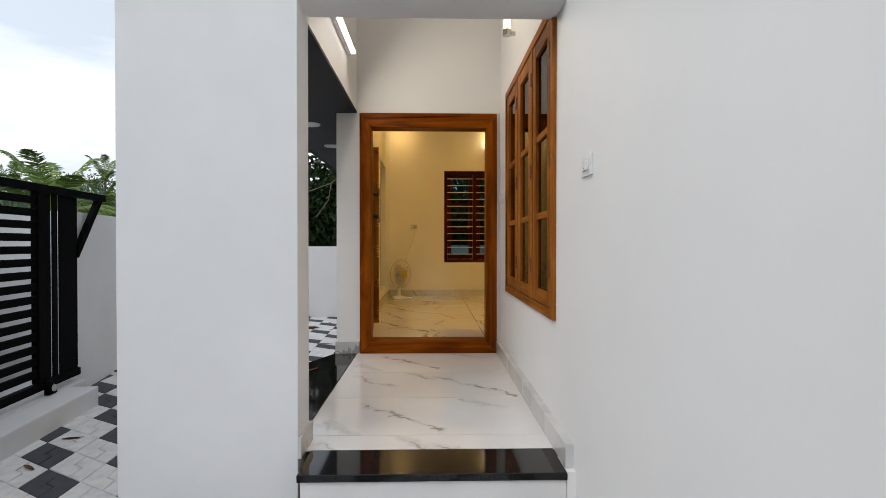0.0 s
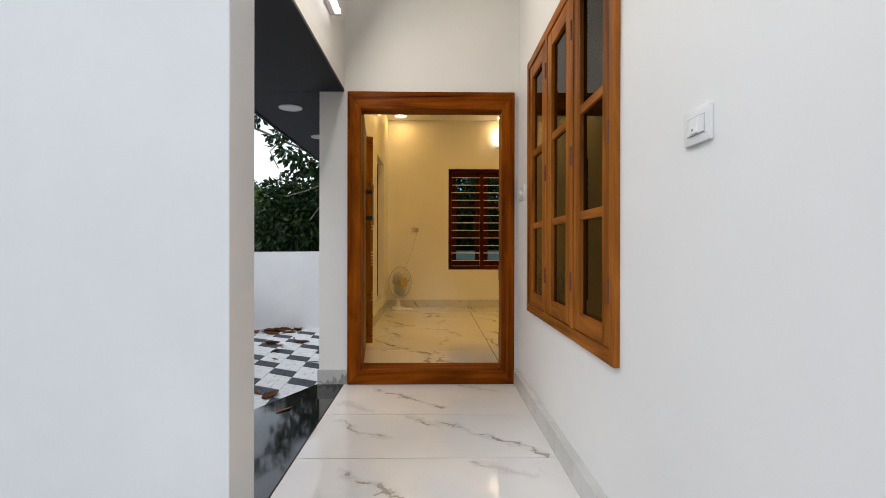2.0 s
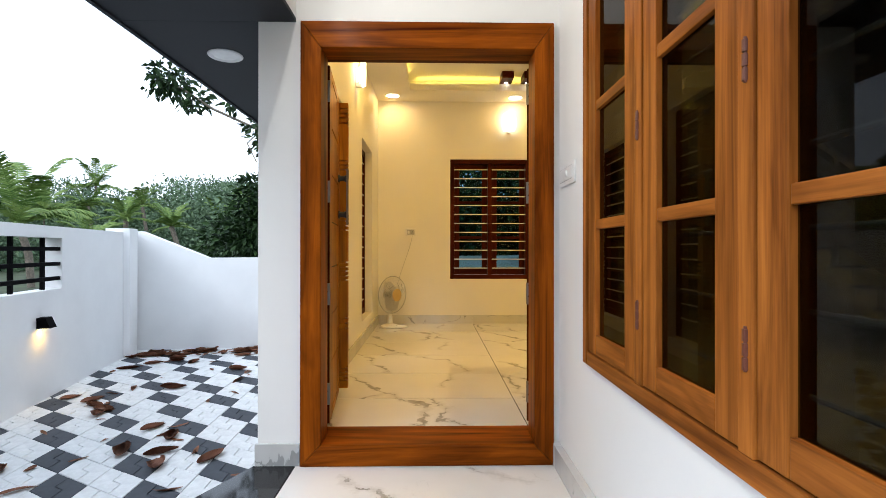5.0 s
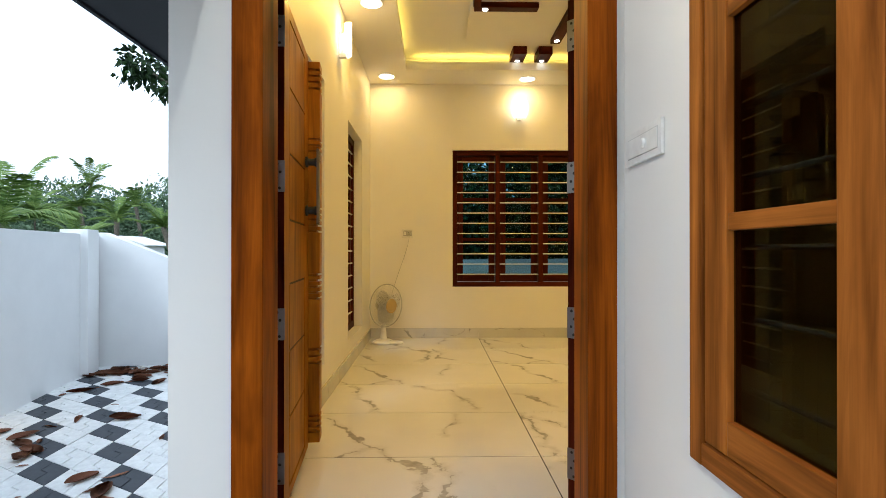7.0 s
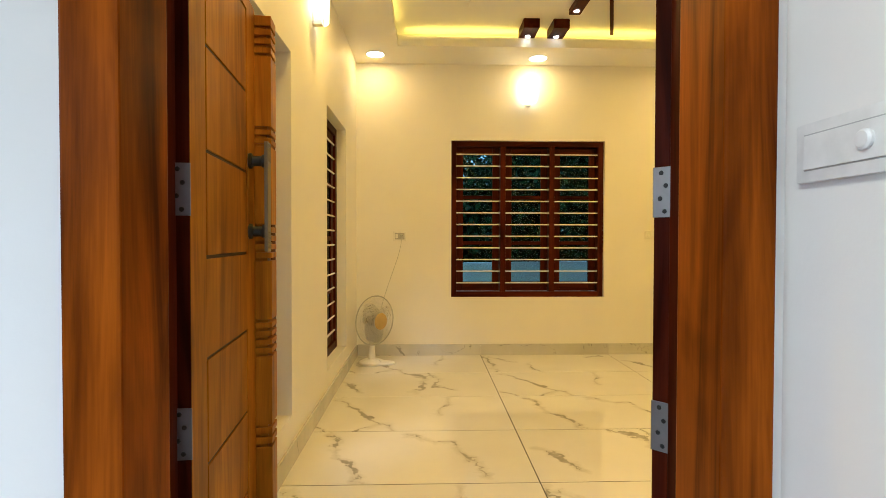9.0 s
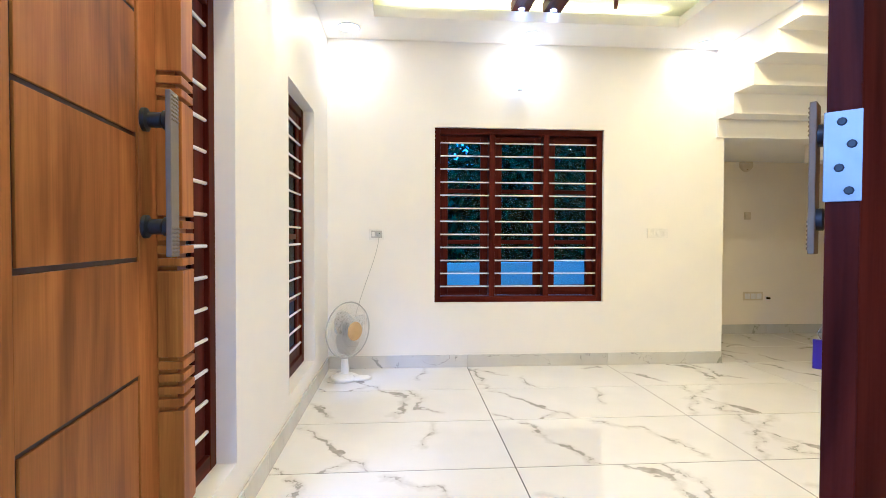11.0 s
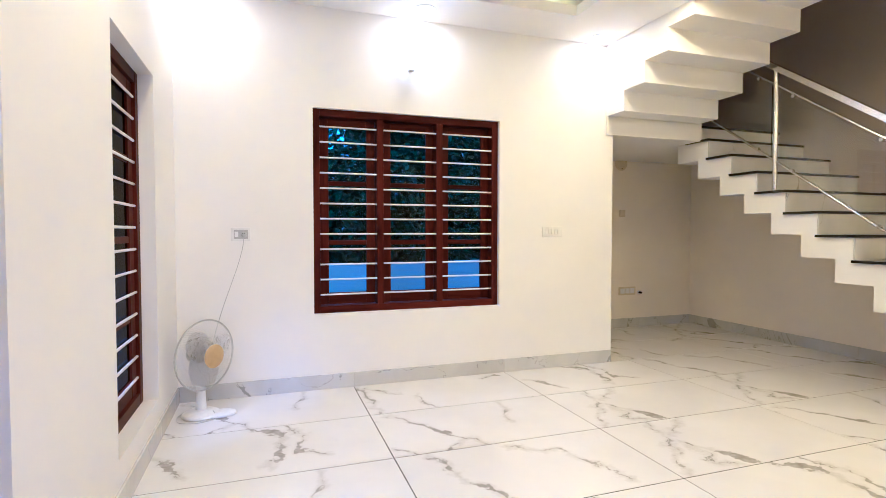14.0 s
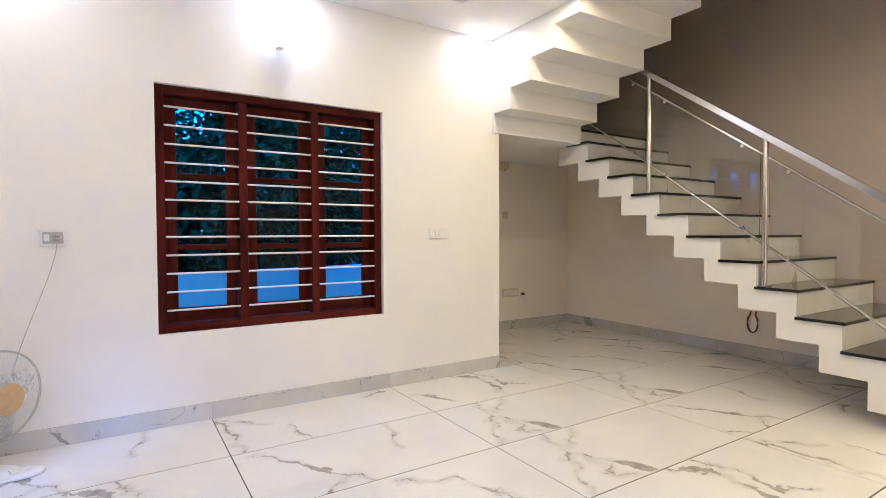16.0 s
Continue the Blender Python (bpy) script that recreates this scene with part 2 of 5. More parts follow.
def veined(name, strokes, base=(0.70, 0.69, 0.675), pale=(0.76, 0.75, 0.735), shift=0.0):
    """Porcelain tile printed with marble veins; each stroke is a run of (x, y, half width) in the tile's own metres."""
    m, nt, bsdf = material(name)
    tc = nt.nodes.new("ShaderNodeTexCoord")
    at = calc_v(nt, "ADD", tc.outputs["Object"], (0.0, 0.0, shift))
    wob = node(nt, "ShaderNodeTexNoise", Scale=5.0, Detail=7.0, Roughness=0.68)
    nt.links.new(at, wob.inputs["Vector"])
    off = calc_v(nt, "SCALE", calc_v(nt, "SUBTRACT", wob.outputs["Color"], (0.5, 0.5, 0.5)), None, 0.26)
    p = calc_v(nt, "MULTIPLY", calc_v(nt, "ADD", tc.outputs["Object"], off), (1.0, 1.0, 0.0))
    swell = calc(nt, "MULTIPLY_ADD", noise_of(nt, at, 6.0, 4, 0.6), 8.5, -3.6)
    haze = calc(nt, "MULTIPLY", noise_of(nt, at, 7.0, 5, 0.7), 0.075)
    depth, smear = 0.0, 0.0
    for run in strokes:
        for (x0, y0, w0), (x1, y1, w1) in zip(run, run[1:]):
            ba = Vector((x1 - x0, y1 - y0, 0))
            pa = calc_v(nt, "SUBTRACT", p, (x0, y0, 0.0))
            h = calc(nt, "ADD", calc_v(nt, "DOT_PRODUCT", pa, tuple(ba / ba.length_squared)), 0.0, 0.0, True)
            d = calc_v(nt, "LENGTH", calc_v(nt, "SUBTRACT", pa, calc_v(nt, "SCALE", tuple(ba), None, h)))
            w = calc(nt, "MULTIPLY_ADD", h, w1 - w0, w0)
            inside = calc(nt, "SUBTRACT", calc(nt, "MULTIPLY", w, swell), d)
            depth = calc(nt, "MAXIMUM", depth, calc(nt, "MULTIPLY", inside, 220.0, 0.0, True))
            smear = calc(nt, "MAXIMUM", smear, calc(nt, "MULTIPLY", calc(nt, "SUBTRACT", haze, d), 9.0, 0.0, True))
    thin = noise_of(nt, calc_v(nt, "ADD", at, (3.1, 1.7, 0.0)), 1.5, 8, 0.6, 1.2)
    here = ramp(nt, noise_of(nt, at, 2.2, 3), (0.50, (0, 0, 0)), (0.62, (0.35, 0.35, 0.35)))
    hair = calc(nt, "MULTIPLY", band(nt, thin, here, 0.010), 0.55)
    cloud = ramp(nt, noise_of(nt, at, 2.4, 4), (0.3, base), (0.7, pale))
    grey = ramp(nt, noise_of(nt, at, 16.0, 5, 0.7), (0.30, (0.26, 0.245, 0.22)), (0.52, (0.38, 0.365, 0.34)), (0.72, (0.52, 0.505, 0.48)))
    nt.links.new(mix(nt, calc(nt, "MAXIMUM", calc(nt, "MAXIMUM", depth, hair), smear), cloud, grey), bsdf.inputs["Base Color"])
    bsdf.inputs["Roughness"].default_value = 0.03
    bsdf.inputs["Specular IOR Level"].default_value = 0.5
    return m


def plain(name, colour, rough=0.5, metal=0.0, grain=0.06, scale=25):
    m, nt, bsdf = material(name)
    n = noise_of(nt, coords(nt, (1, 1, 1)), scale, 4, 0.6)
    dark = tuple(c * (1 - 2 * grain) for c in colour)
    nt.links.new(ramp(nt, n, (0.3, dark), (0.7, colour)), bsdf.inputs["Base Color"])
    bsdf.inputs["Roughness"].default_value, bsdf.inputs["Metallic"].default_value = rough, metal
    return m


def glow(name, colour, strength):
    m, nt, bsdf = material(name)
    bsdf.inputs["Base Color"].default_value = (0.8, 0.8, 0.8, 1)
    bsdf.inputs["Emission Color"].default_value = (*colour, 1)
    bsdf.inputs["Emission Strength"].default_value = strength
    return m


def glass(name, colour, rough=0.0):
    m, nt, bsdf = material(name)
    bsdf.inputs["Base Color"].default_value = (*colour, 1)
    bsdf.inputs["Transmission Weight"].default_value = 1.0
    bsdf.inputs["Roughness"].default_value = rough
    bsdf.inputs["IOR"].default_value = 1.45
    return m


def leafy(name, dark, light, translucent=0.25):
    m, nt, bsdf = material(name)
    g = nt.nodes.new("ShaderNodeNewGeometry")
    nt.links.new(ramp(nt, g.outputs["Random Per Island"], (0.0, dark), (1.0, light)), bsdf.inputs["Base Color"])
    bsdf.inputs["Roughness"].default_value = 0.6
    bsdf.inputs["Specular IOR Level"].default_value = 0.2
    return m


WALL = paint("white_wall_paint", (0.80, 0.79, 0.77))
CEILING = paint("white_ceiling_paint", (0.82, 0.81, 0.79), 0.7, 0.02)
TAUPE = paint("taupe_wall_paint", (0.46, 0.405, 0.36), 0.6)
# warm bounce light put into the colour of the walls under the stair
CREAM_BOUNCE = paint("warm_bounce_wall_tone", (0.86, 0.80, 0.66))
OUTWALL = paint("white_exterior_paint", (0.78, 0.78, 0.78), 0.7, 0.09)
NAVY = paint("dark_slate_paint", (0.008, 0.011, 0.017), 0.7)
TEAK = [wood(f"varnished_teak_{'xyz'[k]}", (0.055, 0.0085, 0.0006), (0.38, 0.094, 0.0032), k) for k in range(3)]
PALETEAK = [wood(f"pale_varnished_teak_{'xyz'[k]}", (0.085, 0.022, 0.004), (0.47, 0.160, 0.026), k) for k in range(3)]
GOLDWOOD = [wood(f"golden_teak_{'xyz'[k]}", (0.20, 0.068, 0.0015), (0.48, 0.196, 0.004), k, 0.38, 0.02, 0.06) for k in range(3)]
MAHOGANY = [wood(f"dark_mahogany_{'xyz'[k]}", (0.024, 0.0032, 0.0012), (0.100, 0.0165, 0.0050), k, 0.4) for k in range(3)]
GROOVE = plain("dark_wood_groove", (0.03, 0.008, 0.004), 0.6)
MARBLE = marble("veined_marble_tile")
FACES = [
    veined("marble_tile_chain", [[(0.10, 0.60, 0.010), (0.25, 0.41, 0.012), (0.33, 0.26, 0.020), (0.41, 0.12, 0.014)], [(0.40, 0.11, 0.010), (0.48, 0.13, 0.012), (0.50, 0.02, 0.010)], [(0.41, 0.10, 0.008), (0.33, 0.0, 0.016)], [(0.02, 0.10, 0.016), (0.11, 0.0, 0.028)], [(0.86, 0.60, 0.005), (0.77, 0.26, 0.008)], [(-0.15, 0.43, 0.012), (0.0, 0.50, 0.006)]]),
    veined("marble_tile_chevron", [[(0.30, 0.36, 0.012), (0.38, 0.20, 0.024), (0.48, 0.03, 0.018)], [(0.31, 0.32, 0.008), (0.28, 0.05, 0.010), (0.40, 0.03, 0.008)], [(0.32, 0.64, 0.010), (0.26, 0.40, 0.007), (0.15, 0.18, 0.009), (0.02, 0.0, 0.006)], [(0.57, 0.62, 0.005), (0.32, 0.44, 0.006)]], shift=3.0),
    veined("marble_tile_line", [[(0.17, 0.62, 0.010), (0.22, 0.45, 0.016), (0.33, 0.22, 0.026), (0.40, 0.04, 0.014)], [(0.60, 0.60, 0.005), (0.75, 0.48, 0.008), (0.86, 0.44, 0.006), (0.92, 0.25, 0.011), (0.99, 0.08, 0.006)]], shift=6.0),
    veined("marble_tile_corner", [[(0.01, 0.62, 0.020), (0.05, 0.34, 0.012), (0.05, 0.02, 0.008)], [(0.05, 0.56, 0.012), (0.14, 0.44, 0.018), (0.27, 0.37, 0.008)], [(0.38, 0.30, 0.006), (0.39, 0.10, 0.018), (0.45, 0.0, 0.008)], [(0.95, 0.52, 0.006), (1.15, 0.60, 0.014)]], shift=9.0),
    veined("marble_tile_fork", [[(0.50, 0.64, 0.010), (0.70, 0.52, 0.022), (0.70, 0.34, 0.016), (0.62, 0.10, 0.018)], [(0.72, 0.62, 0.008), (0.82, 0.45, 0.012), (0.77, 0.25, 0.010), (0.92, 0.15, 0.014)], [(0.05, 0.40, 0.014), (0.16, 0.30, 0.020), (0.22, 0.12, 0.008)]], shift=12.0),
]
PORCH_FACES = [
    veined("porch_tile_sweep", [[(0.22, 0.50, 0.010), (0.42, 0.30, 0.014), (0.66, 0.05, 0.010)], [(0.05, 0.18, 0.005), (0.28, 0.02, 0.007)], [(0.80, 0.55, 0.004), (1.05, 0.42, 0.006)]], shift=15.0),
    veined("porch_tile_curve", [[(0.66, 0.46, 0.008), (0.90, 0.26, 0.014), (1.12, 0.02, 0.010)], [(0.10, 0.50, 0.006), (0.26, 0.30, 0.010), (0.40, 0.24, 0.005)], [(0.45, 0.60, 0.005), (0.62, 0.44, 0.007)]], shift=18.0),
]
SKIRT = marble("grey_marble_skirting", (0.46, 0.46, 0.45), (0.60, 0.60, 0.59))
SKIRT.node_tree.nodes["Principled BSDF"].inputs["Roughness"].default_value = 0.14
GROUT = plain("grey_grout", (0.05, 0.046, 0.042), 0.9)
GRANITE = plain("polished_black_granite", (0.012, 0.012, 0.013), 0.06, 0, 0.25, 260)
GRANITE.node_tree.nodes["Principled BSDF"].inputs["Specular IOR Level"].default_value = 0.32
STEEL = plain("brushed_steel", (0.62, 0.60, 0.57), 0.22, 1.0)
HINGE = plain("zinc_hinge_steel", (0.30, 0.305, 0.31), 0.45, 1.0)
BRONZE = plain("antique_bronze", (0.20, 0.17, 0.10), 0.55, 0.2)
GUNMETAL = plain("blue_grey_gunmetal", (0.04, 0.045, 0.045), 0.45, 0.6)
BLACK = plain("black_gate_paint", (0.003, 0.003, 0.0035), 0.6)
BLACK.node_tree.nodes["Principled BSDF"].inputs["Specular IOR Level"].default_value = 0.03
PLASTIC = plain("white_plastic", (0.78, 0.78, 0.77), 0.35)
BARPAINT = plain("white_bar_enamel", (0.75, 0.74, 0.72), 0.35)
FANWIRE = plain("grey_wire_enamel", (0.62, 0.615, 0.60), 0.4)
BEIGEPLASTIC = plain("beige_plastic", (0.68, 0.60, 0.44), 0.4)
GREYPLASTIC = plain("grey_plastic", (0.45, 0.46, 0.46), 0.4)
YELLOWCAP = plain("amber_plastic", (0.50, 0.36, 0.13), 0.4)
DARKGLASS = glass("tinted_window_glass", (0.028, 0.032, 0.026))
DARKGLASS.node_tree.nodes["Principled BSDF"].inputs["IOR"].default_value = 1.16
BLUEGLASS = glass("blue_tinted_window_glass", (0.20, 0.39, 0.50))
BLACKGLASS = glass("dark_tinted_window_glass", (0.006, 0.007, 0.008))
BLACKGLASS.node_tree.nodes["Principled BSDF"].inputs["IOR"].default_value = 1.05
BLUEGLASS.node_tree.nodes["Principled BSDF"].inputs["IOR"].default_value = 1.18
CLEAR = glass("clear_balustrade_glass", (0.93, 0.95, 0.94))
LAMPGLOW = glow("warm_lamp_glow", (1.0, 0.80, 0.48), 1.7)
DISCGLOW = glow("downlight_glow", (1.0, 0.90, 0.70), 6.0)
TUBEGLOW = glow("tube_glow", (1.0, 0.96, 0.9), 6.0)
FANBLADE = glass("translucent_fan_plastic", (0.85, 0.85, 0.86), 0.35)
OFFWHITE = plain("white_lamp_plastic", (0.8, 0.8, 0.8), 0.3)
PAVE_W = plain("white_concrete_paver", (0.76, 0.76, 0.75), 0.8, 0, 0.10, 14)
PAVE_D = plain("charcoal_concrete_paver", (0.055, 0.062, 0.075), 0.8, 0, 0.15, 14)
SAND = plain("joint_sand", (0.16, 0.15, 0.14), 0.95)
EARTH = plain("green_brown_ground", (0.06, 0.08, 0.03), 0.95, 0, 0.3, 0.4)
DEADLEAF = leafy("dry_brown_leaf", (0.085, 0.028, 0.015), (0.27, 0.115, 0.06))
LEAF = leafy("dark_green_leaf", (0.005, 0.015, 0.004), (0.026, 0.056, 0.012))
# pale grey-green: distance haze is put into the leaf colour
FARLEAF = leafy("hazed_hill_foliage", (0.055, 0.095, 0.05), (0.15, 0.21, 0.115))
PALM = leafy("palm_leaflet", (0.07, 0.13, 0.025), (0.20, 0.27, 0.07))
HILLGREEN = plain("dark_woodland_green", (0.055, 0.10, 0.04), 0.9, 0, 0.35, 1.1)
BARK = plain("grey_brown_bark", (0.20, 0.165, 0.125), 0.9, 0, 0.3, 12)
PURPLE = plain("purple_plastic_tag", (0.055, 0.012, 0.22), 0.4)
RUSTY = plain("red_brown_hinge_paint", (0.13, 0.035, 0.015), 0.5)
COPPER = plain("red_brown_cable", (0.16, 0.05, 0.025), 0.5)
# ---- builders ----
def bm_new():
    return bmesh.new()


def box(bm, x0, x1, y0, y1, z0, z1, bevel=0.0):
    made = bmesh.ops.create_cube(bm, size=1)["verts"]
    for v in made:
        v.co = Vector((x0 + (v.co.x + 0.5) * (x1 - x0), y0 + (v.co.y + 0.5) * (y1 - y0), z0 + (v.co.z + 0.5) * (z1 - z0)))
    if bevel:
        edges = list({e for v in made for e in v.link_edges})
        bmesh.ops.bevel(bm, geom=edges, offset=bevel, segments=2, affect="EDGES", profile=0.6)
    return bm


def one_box(x0, x1, y0, y1, z0, z1, bevel=0.0):
    return box(bm_new(), x0, x1, y0, y1, z0, z1, bevel)


def rod(bm, a, b, r0, r1=None, n=12):
    a, b = Vector(a), Vector(b)
    d = b - a
    made = bmesh.ops.create_cone(bm, cap_ends=True, segments=n, radius1=r0, radius2=r0 if r1 is None else r1, depth=d.length)["verts"]
    m = Matrix.Translation((a + b) / 2) @ d.to_track_quat("Z", "Y").to_matrix().to_4x4()
    bmesh.ops.transform(bm, matrix=m, verts=made)
    return bm


def prism(bm, outline, h0, h1, plane="xy"):
    """A solid from an outline in a plane ('xy', 'yz' or 'xz'), between h0 and h1 on the third axis."""
    def at(p, h):
        return {"xy": (p[0], p[1], h), "yz": (h, p[0], p[1]), "xz": (p[0], h, p[1])}[plane]
    low = [bm.verts.new(at(p, h0)) for p in outline]
    high = [bm.verts.new(at(p, h1)) for p in outline]
    bm.faces.new(low)
    bm.faces.new(high)
    n = len(outline)
    for k in range(n):
        bm.faces.new((low[k], low[(k + 1) % n], high[(k + 1) % n], high[k]))
    bmesh.ops.recalc_face_normals(bm, faces=bm.faces)
    return bm


def lathe(bm, profile, m=None, n=24):
    """A turned solid from (radius, height) pairs round the z axis."""
    rings = []
    for r, h in profile:
        rings.append([bm.verts.new((max(r, 1e-4) * math.cos(2 * math.pi * k / n), max(r, 1e-4) * math.sin(2 * math.pi * k / n), h)) for k in range(n)])
    for a, b in zip(rings, rings[1:]):
        for k in range(n):
            bm.faces.new((a[k], a[(k + 1) % n], b[(k + 1) % n], b[k]))
    bm.faces.new(rings[0])
    bm.faces.new(rings[-1])
    bmesh.ops.recalc_face_normals(bm, faces=bm.faces)
    if m is not None:
        bmesh.ops.transform(bm, matrix=m, verts=[v for ring in rings for v in ring])
    return bm


def tube(bm, points, r, n=8):
    """A bent round bar along points."""
    pts = [Vector(p) for p in points]
    rings = []
    for k, p in enumerate(pts):
        d = (pts[min(k + 1, len(pts) - 1)] - pts[max(k - 1, 0)]).normalized()
        q = d.to_track_quat("Z", "Y")
        rings.append([bm.verts.new(p + q @ Vector((r * math.cos(2 * math.pi * j / n), r * math.sin(2 * math.pi * j / n), 0))) for j in range(n)])
    for a, b in zip(rings, rings[1:]):
        for j in range(n):
            bm.faces.new((a[j], a[(j + 1) % n], b[(j + 1) % n], b[j]))
    bm.faces.new(rings[0])
    bm.faces.new(rings[-1])
    bmesh.ops.recalc_face_normals(bm, faces=bm.faces)
    return bm


def mesh_of(name, bm, mat, smooth=False):
    data = bpy.data.meshes.new(name)
    bm.to_mesh(data)
    bm.free()
    data.materials.append(mat)
    if smooth:
        for f in data.polygons:
            f.use_smooth = True
        data.set_sharp_from_angle(angle=radians(35))
    return data


def part(name, bm, mat, parent=None, label="", smooth=False):
    ob = new(name, mesh_of(name, bm, mat, smooth))
    ob.parent = parent
    if label:
        ob["label"] = label
    return ob


def thing(name, label, category, m=None, group=""):
    ob = new(name)
    ob.empty_display_size = 0.1
    if m is not None:
        ob.matrix_basis = m
    return tagged(ob, label, category, group)


def structure(name, bm, mat, label="", category="", smooth=False):
    ob = part(name, bm, mat, None, label, smooth)
    return tagged(ob, label, category, "", "structure")


def wall_y(bm, x0, x1, y0, y1, z0, z1, holes=()):
    """A wall that runs along x, with holes (x0, x1, z0, z1)."""
    xs = x0
    for a, b, c, d in sorted(holes):
        box(bm, xs, a, y0, y1, z0, z1)
        if c > z0:
            box(bm, a, b, y0, y1, z0, c)
        if d < z1:
            box(bm, a, b, y0, y1, d, z1)
        xs = b
    if xs < x1:
        box(bm, xs, x1, y0, y1, z0, z1)
    return bm


def wall_x(bm, y0, y1, x0, x1, z0, z1, holes=()):
    """A wall that runs along y, with holes (y0, y1, z0, z1)."""
    ys = y0
    for a, b, c, d in sorted(holes):
        box(bm, x0, x1, ys, a, z0, z1)
        if c > z0:
            box(bm, x0, x1, a, b, z0, c)
        if d < z1:
            box(bm, x0, x1, a, b, d, z1)
        ys = b
    if ys < y1:
        box(bm, x0, x1, ys, y1, z0, z1)
    return bm
# ---- structure ----
TOP = 3.15
PW = (2.475, 3.99, 0.56, 2.055)        # porch window: y0, y1, z0, z1
DOOR = (-0.53, 0.618, 0.0, 2.01)       # door frame: x0, x1, z0, z1
BW = (0.28, 1.74, 0.618, 2.10)          # back window: x0, x1, z0, z1
LW1 = (5.25, 6.10, 0.305, 2.07)         # tall left windows: y0, y1, z0, z1
LW2 = (7.00, 7.81, 0.290, 2.055)
OUT_L = -0.735                         # outer face of the left wall

structure("wall_porch", wall_x(bm_new(), -2.6, 4.425, X_WALL, X_WALL + 0.16, GROUND, TOP, [PW]), WALL, "white painted plaster wall beside the porch", "wall")
structure("wall_entrance", wall_y(bm_new(), -0.725, X_WALL + 0.16, Y_DOOR, 4.655, GROUND, TOP, [DOOR]), WALL, "white painted wall round the entrance door", "wall")
structure("wall_left", wall_x(bm_new(), 4.655, Y_BACK + 0.16, OUT_L, X_LEFT, GROUND, TOP, [LW1, LW2]), WALL, "white painted wall with two tall windows", "wall")
structure("wall_back", wall_y(bm_new(), X_LEFT, X_JAMB, Y_BACK, Y_BACK + 0.16, GROUND, TOP, [BW]), WALL, "white painted wall with a three-part window", "wall")
structure("wall_recess", box(box(bm_new(), X_JAMB - 0.10, X_STAIR + 0.15, Y_REC, Y_REC + 0.15, GROUND, 5.6), X_JAMB - 0.12, X_JAMB, Y_BACK + 0.16, Y_REC, GROUND, 5.6), CREAM_BOUNCE, "recess wall under the stair, warm bounce put in its cream tone", "wall")
# the stair wall: warm bounce tone on white below the flight, taupe above it
structure("wall_stair", prism(bm_new(), [(1.9, GROUND), (Y_REC, GROUND), (Y_REC, 2.10), (8.75, 2.10), (5.75, 0.05), (1.9, 0.05)], X_STAIR, X_STAIR + 0.15, "yz"), CREAM_BOUNCE, "wall under the stair, warm bounce put in its cream tone", "wall")
structure("wall_stair_accent", prism(bm_new(), [(1.9, 0.05), (5.75, 0.05), (8.75, 2.10), (Y_REC, 2.10), (Y_REC, 5.6), (1.9, 5.6)], X_STAIR, X_STAIR + 0.15, "yz"), TAUPE, "taupe painted accent wall above the stair", "wall")
structure("wall_front", wall_y(bm_new(), X_WALL + 0.16, X_STAIR + 0.15, 1.75, 1.9, GROUND, 5.6), WALL, "white painted front wall of the living room", "wall")
structure("wall_upper", box(box(bm_new(), 2.62, 2.74, 1.9, 7.0, TOP, 5.6), 2.62, 2.74, 7.0, Y_REC, TOP, 5.6), WALL, "white painted upper wall of the stairwell", "wall")
structure("ceiling_stairwell", one_box(2.62, X_STAIR + 0.15, 1.75, Y_REC + 0.15, 5.6, 5.7), CEILING, "white painted ceiling above the stairwell", "ceiling")

# lowered ceiling with a raised tray
bm = bm_new()
x0, x1, y0, y1 = TRAY
XR = 2.76
for a, b, c, d in ((X_LEFT, x0, 4.655, Y_BACK), (x1, XR, 4.655, Y_BACK), (x0, x1, 4.655, y0), (x0, x1, y1, Y_BACK)):
    box(bm, a, b, c, d, CEIL, CEIL + 0.076)
box(bm, X_LEFT, XR, 4.655, Y_BACK, 2.965, 3.02)
box(bm, X_WALL + 0.16, XR, 1.9, 4.655, CEIL, CEIL + 0.1)
box(bm, XR, X_STAIR, 1.9, 5.2, CEIL, CEIL + 0.1)
for a, b, c, d in ((X_LEFT, x0 - 0.16, 4.655, Y_BACK), (x1 + 0.16, XR, 4.655, Y_BACK), (x0 - 0.16, x1 + 0.16, 4.655, y0 - 0.16), (x0 - 0.16, x1 + 0.16, y1 + 0.16, Y_BACK)):
    box(bm, a, b, c, d, CEIL + 0.076, 2.965)
box(bm, 0.36, 1.98, 5.4, 7.50, 2.915, 2.940)
structure("ceiling", bm, CEILING, "white gypsum ceiling with a raised tray and cove", "ceiling")
structure("roof_slab", one_box(OUT_L, XR - 0.02, 4.425, Y_BACK + 0.16, TOP, TOP + 0.15), CEILING, "white concrete roof slab", "roof")
structure("roof_slab_front", box(one_box(X_WALL, 2.74, 1.75, 4.42, TOP, TOP + 0.15), -1.35, X_WALL, 2.3, 4.42, TOP, TOP + 0.15), CEILING, "white concrete roof slab over the porch", "roof")

# porch: pillar, header beams, dark canopy
structure("pillar", one_box(-1.27, -0.505, 2.3, 2.5, GROUND, TOP, 0.004), OUTWALL, "broad white painted pillar at the porch", "pillar")
structure("beam_front", one_box(-0.505, X_WALL, 2.3, 2.5, 1.97, TOP), OUTWALL, "white header beam over the porch steps", "beam")
structure("beam_side", one_box(-0.725, -0.555, 2.5, Y_DOOR, 2.03, TOP), WALL, "white header beam along the porch", "beam")
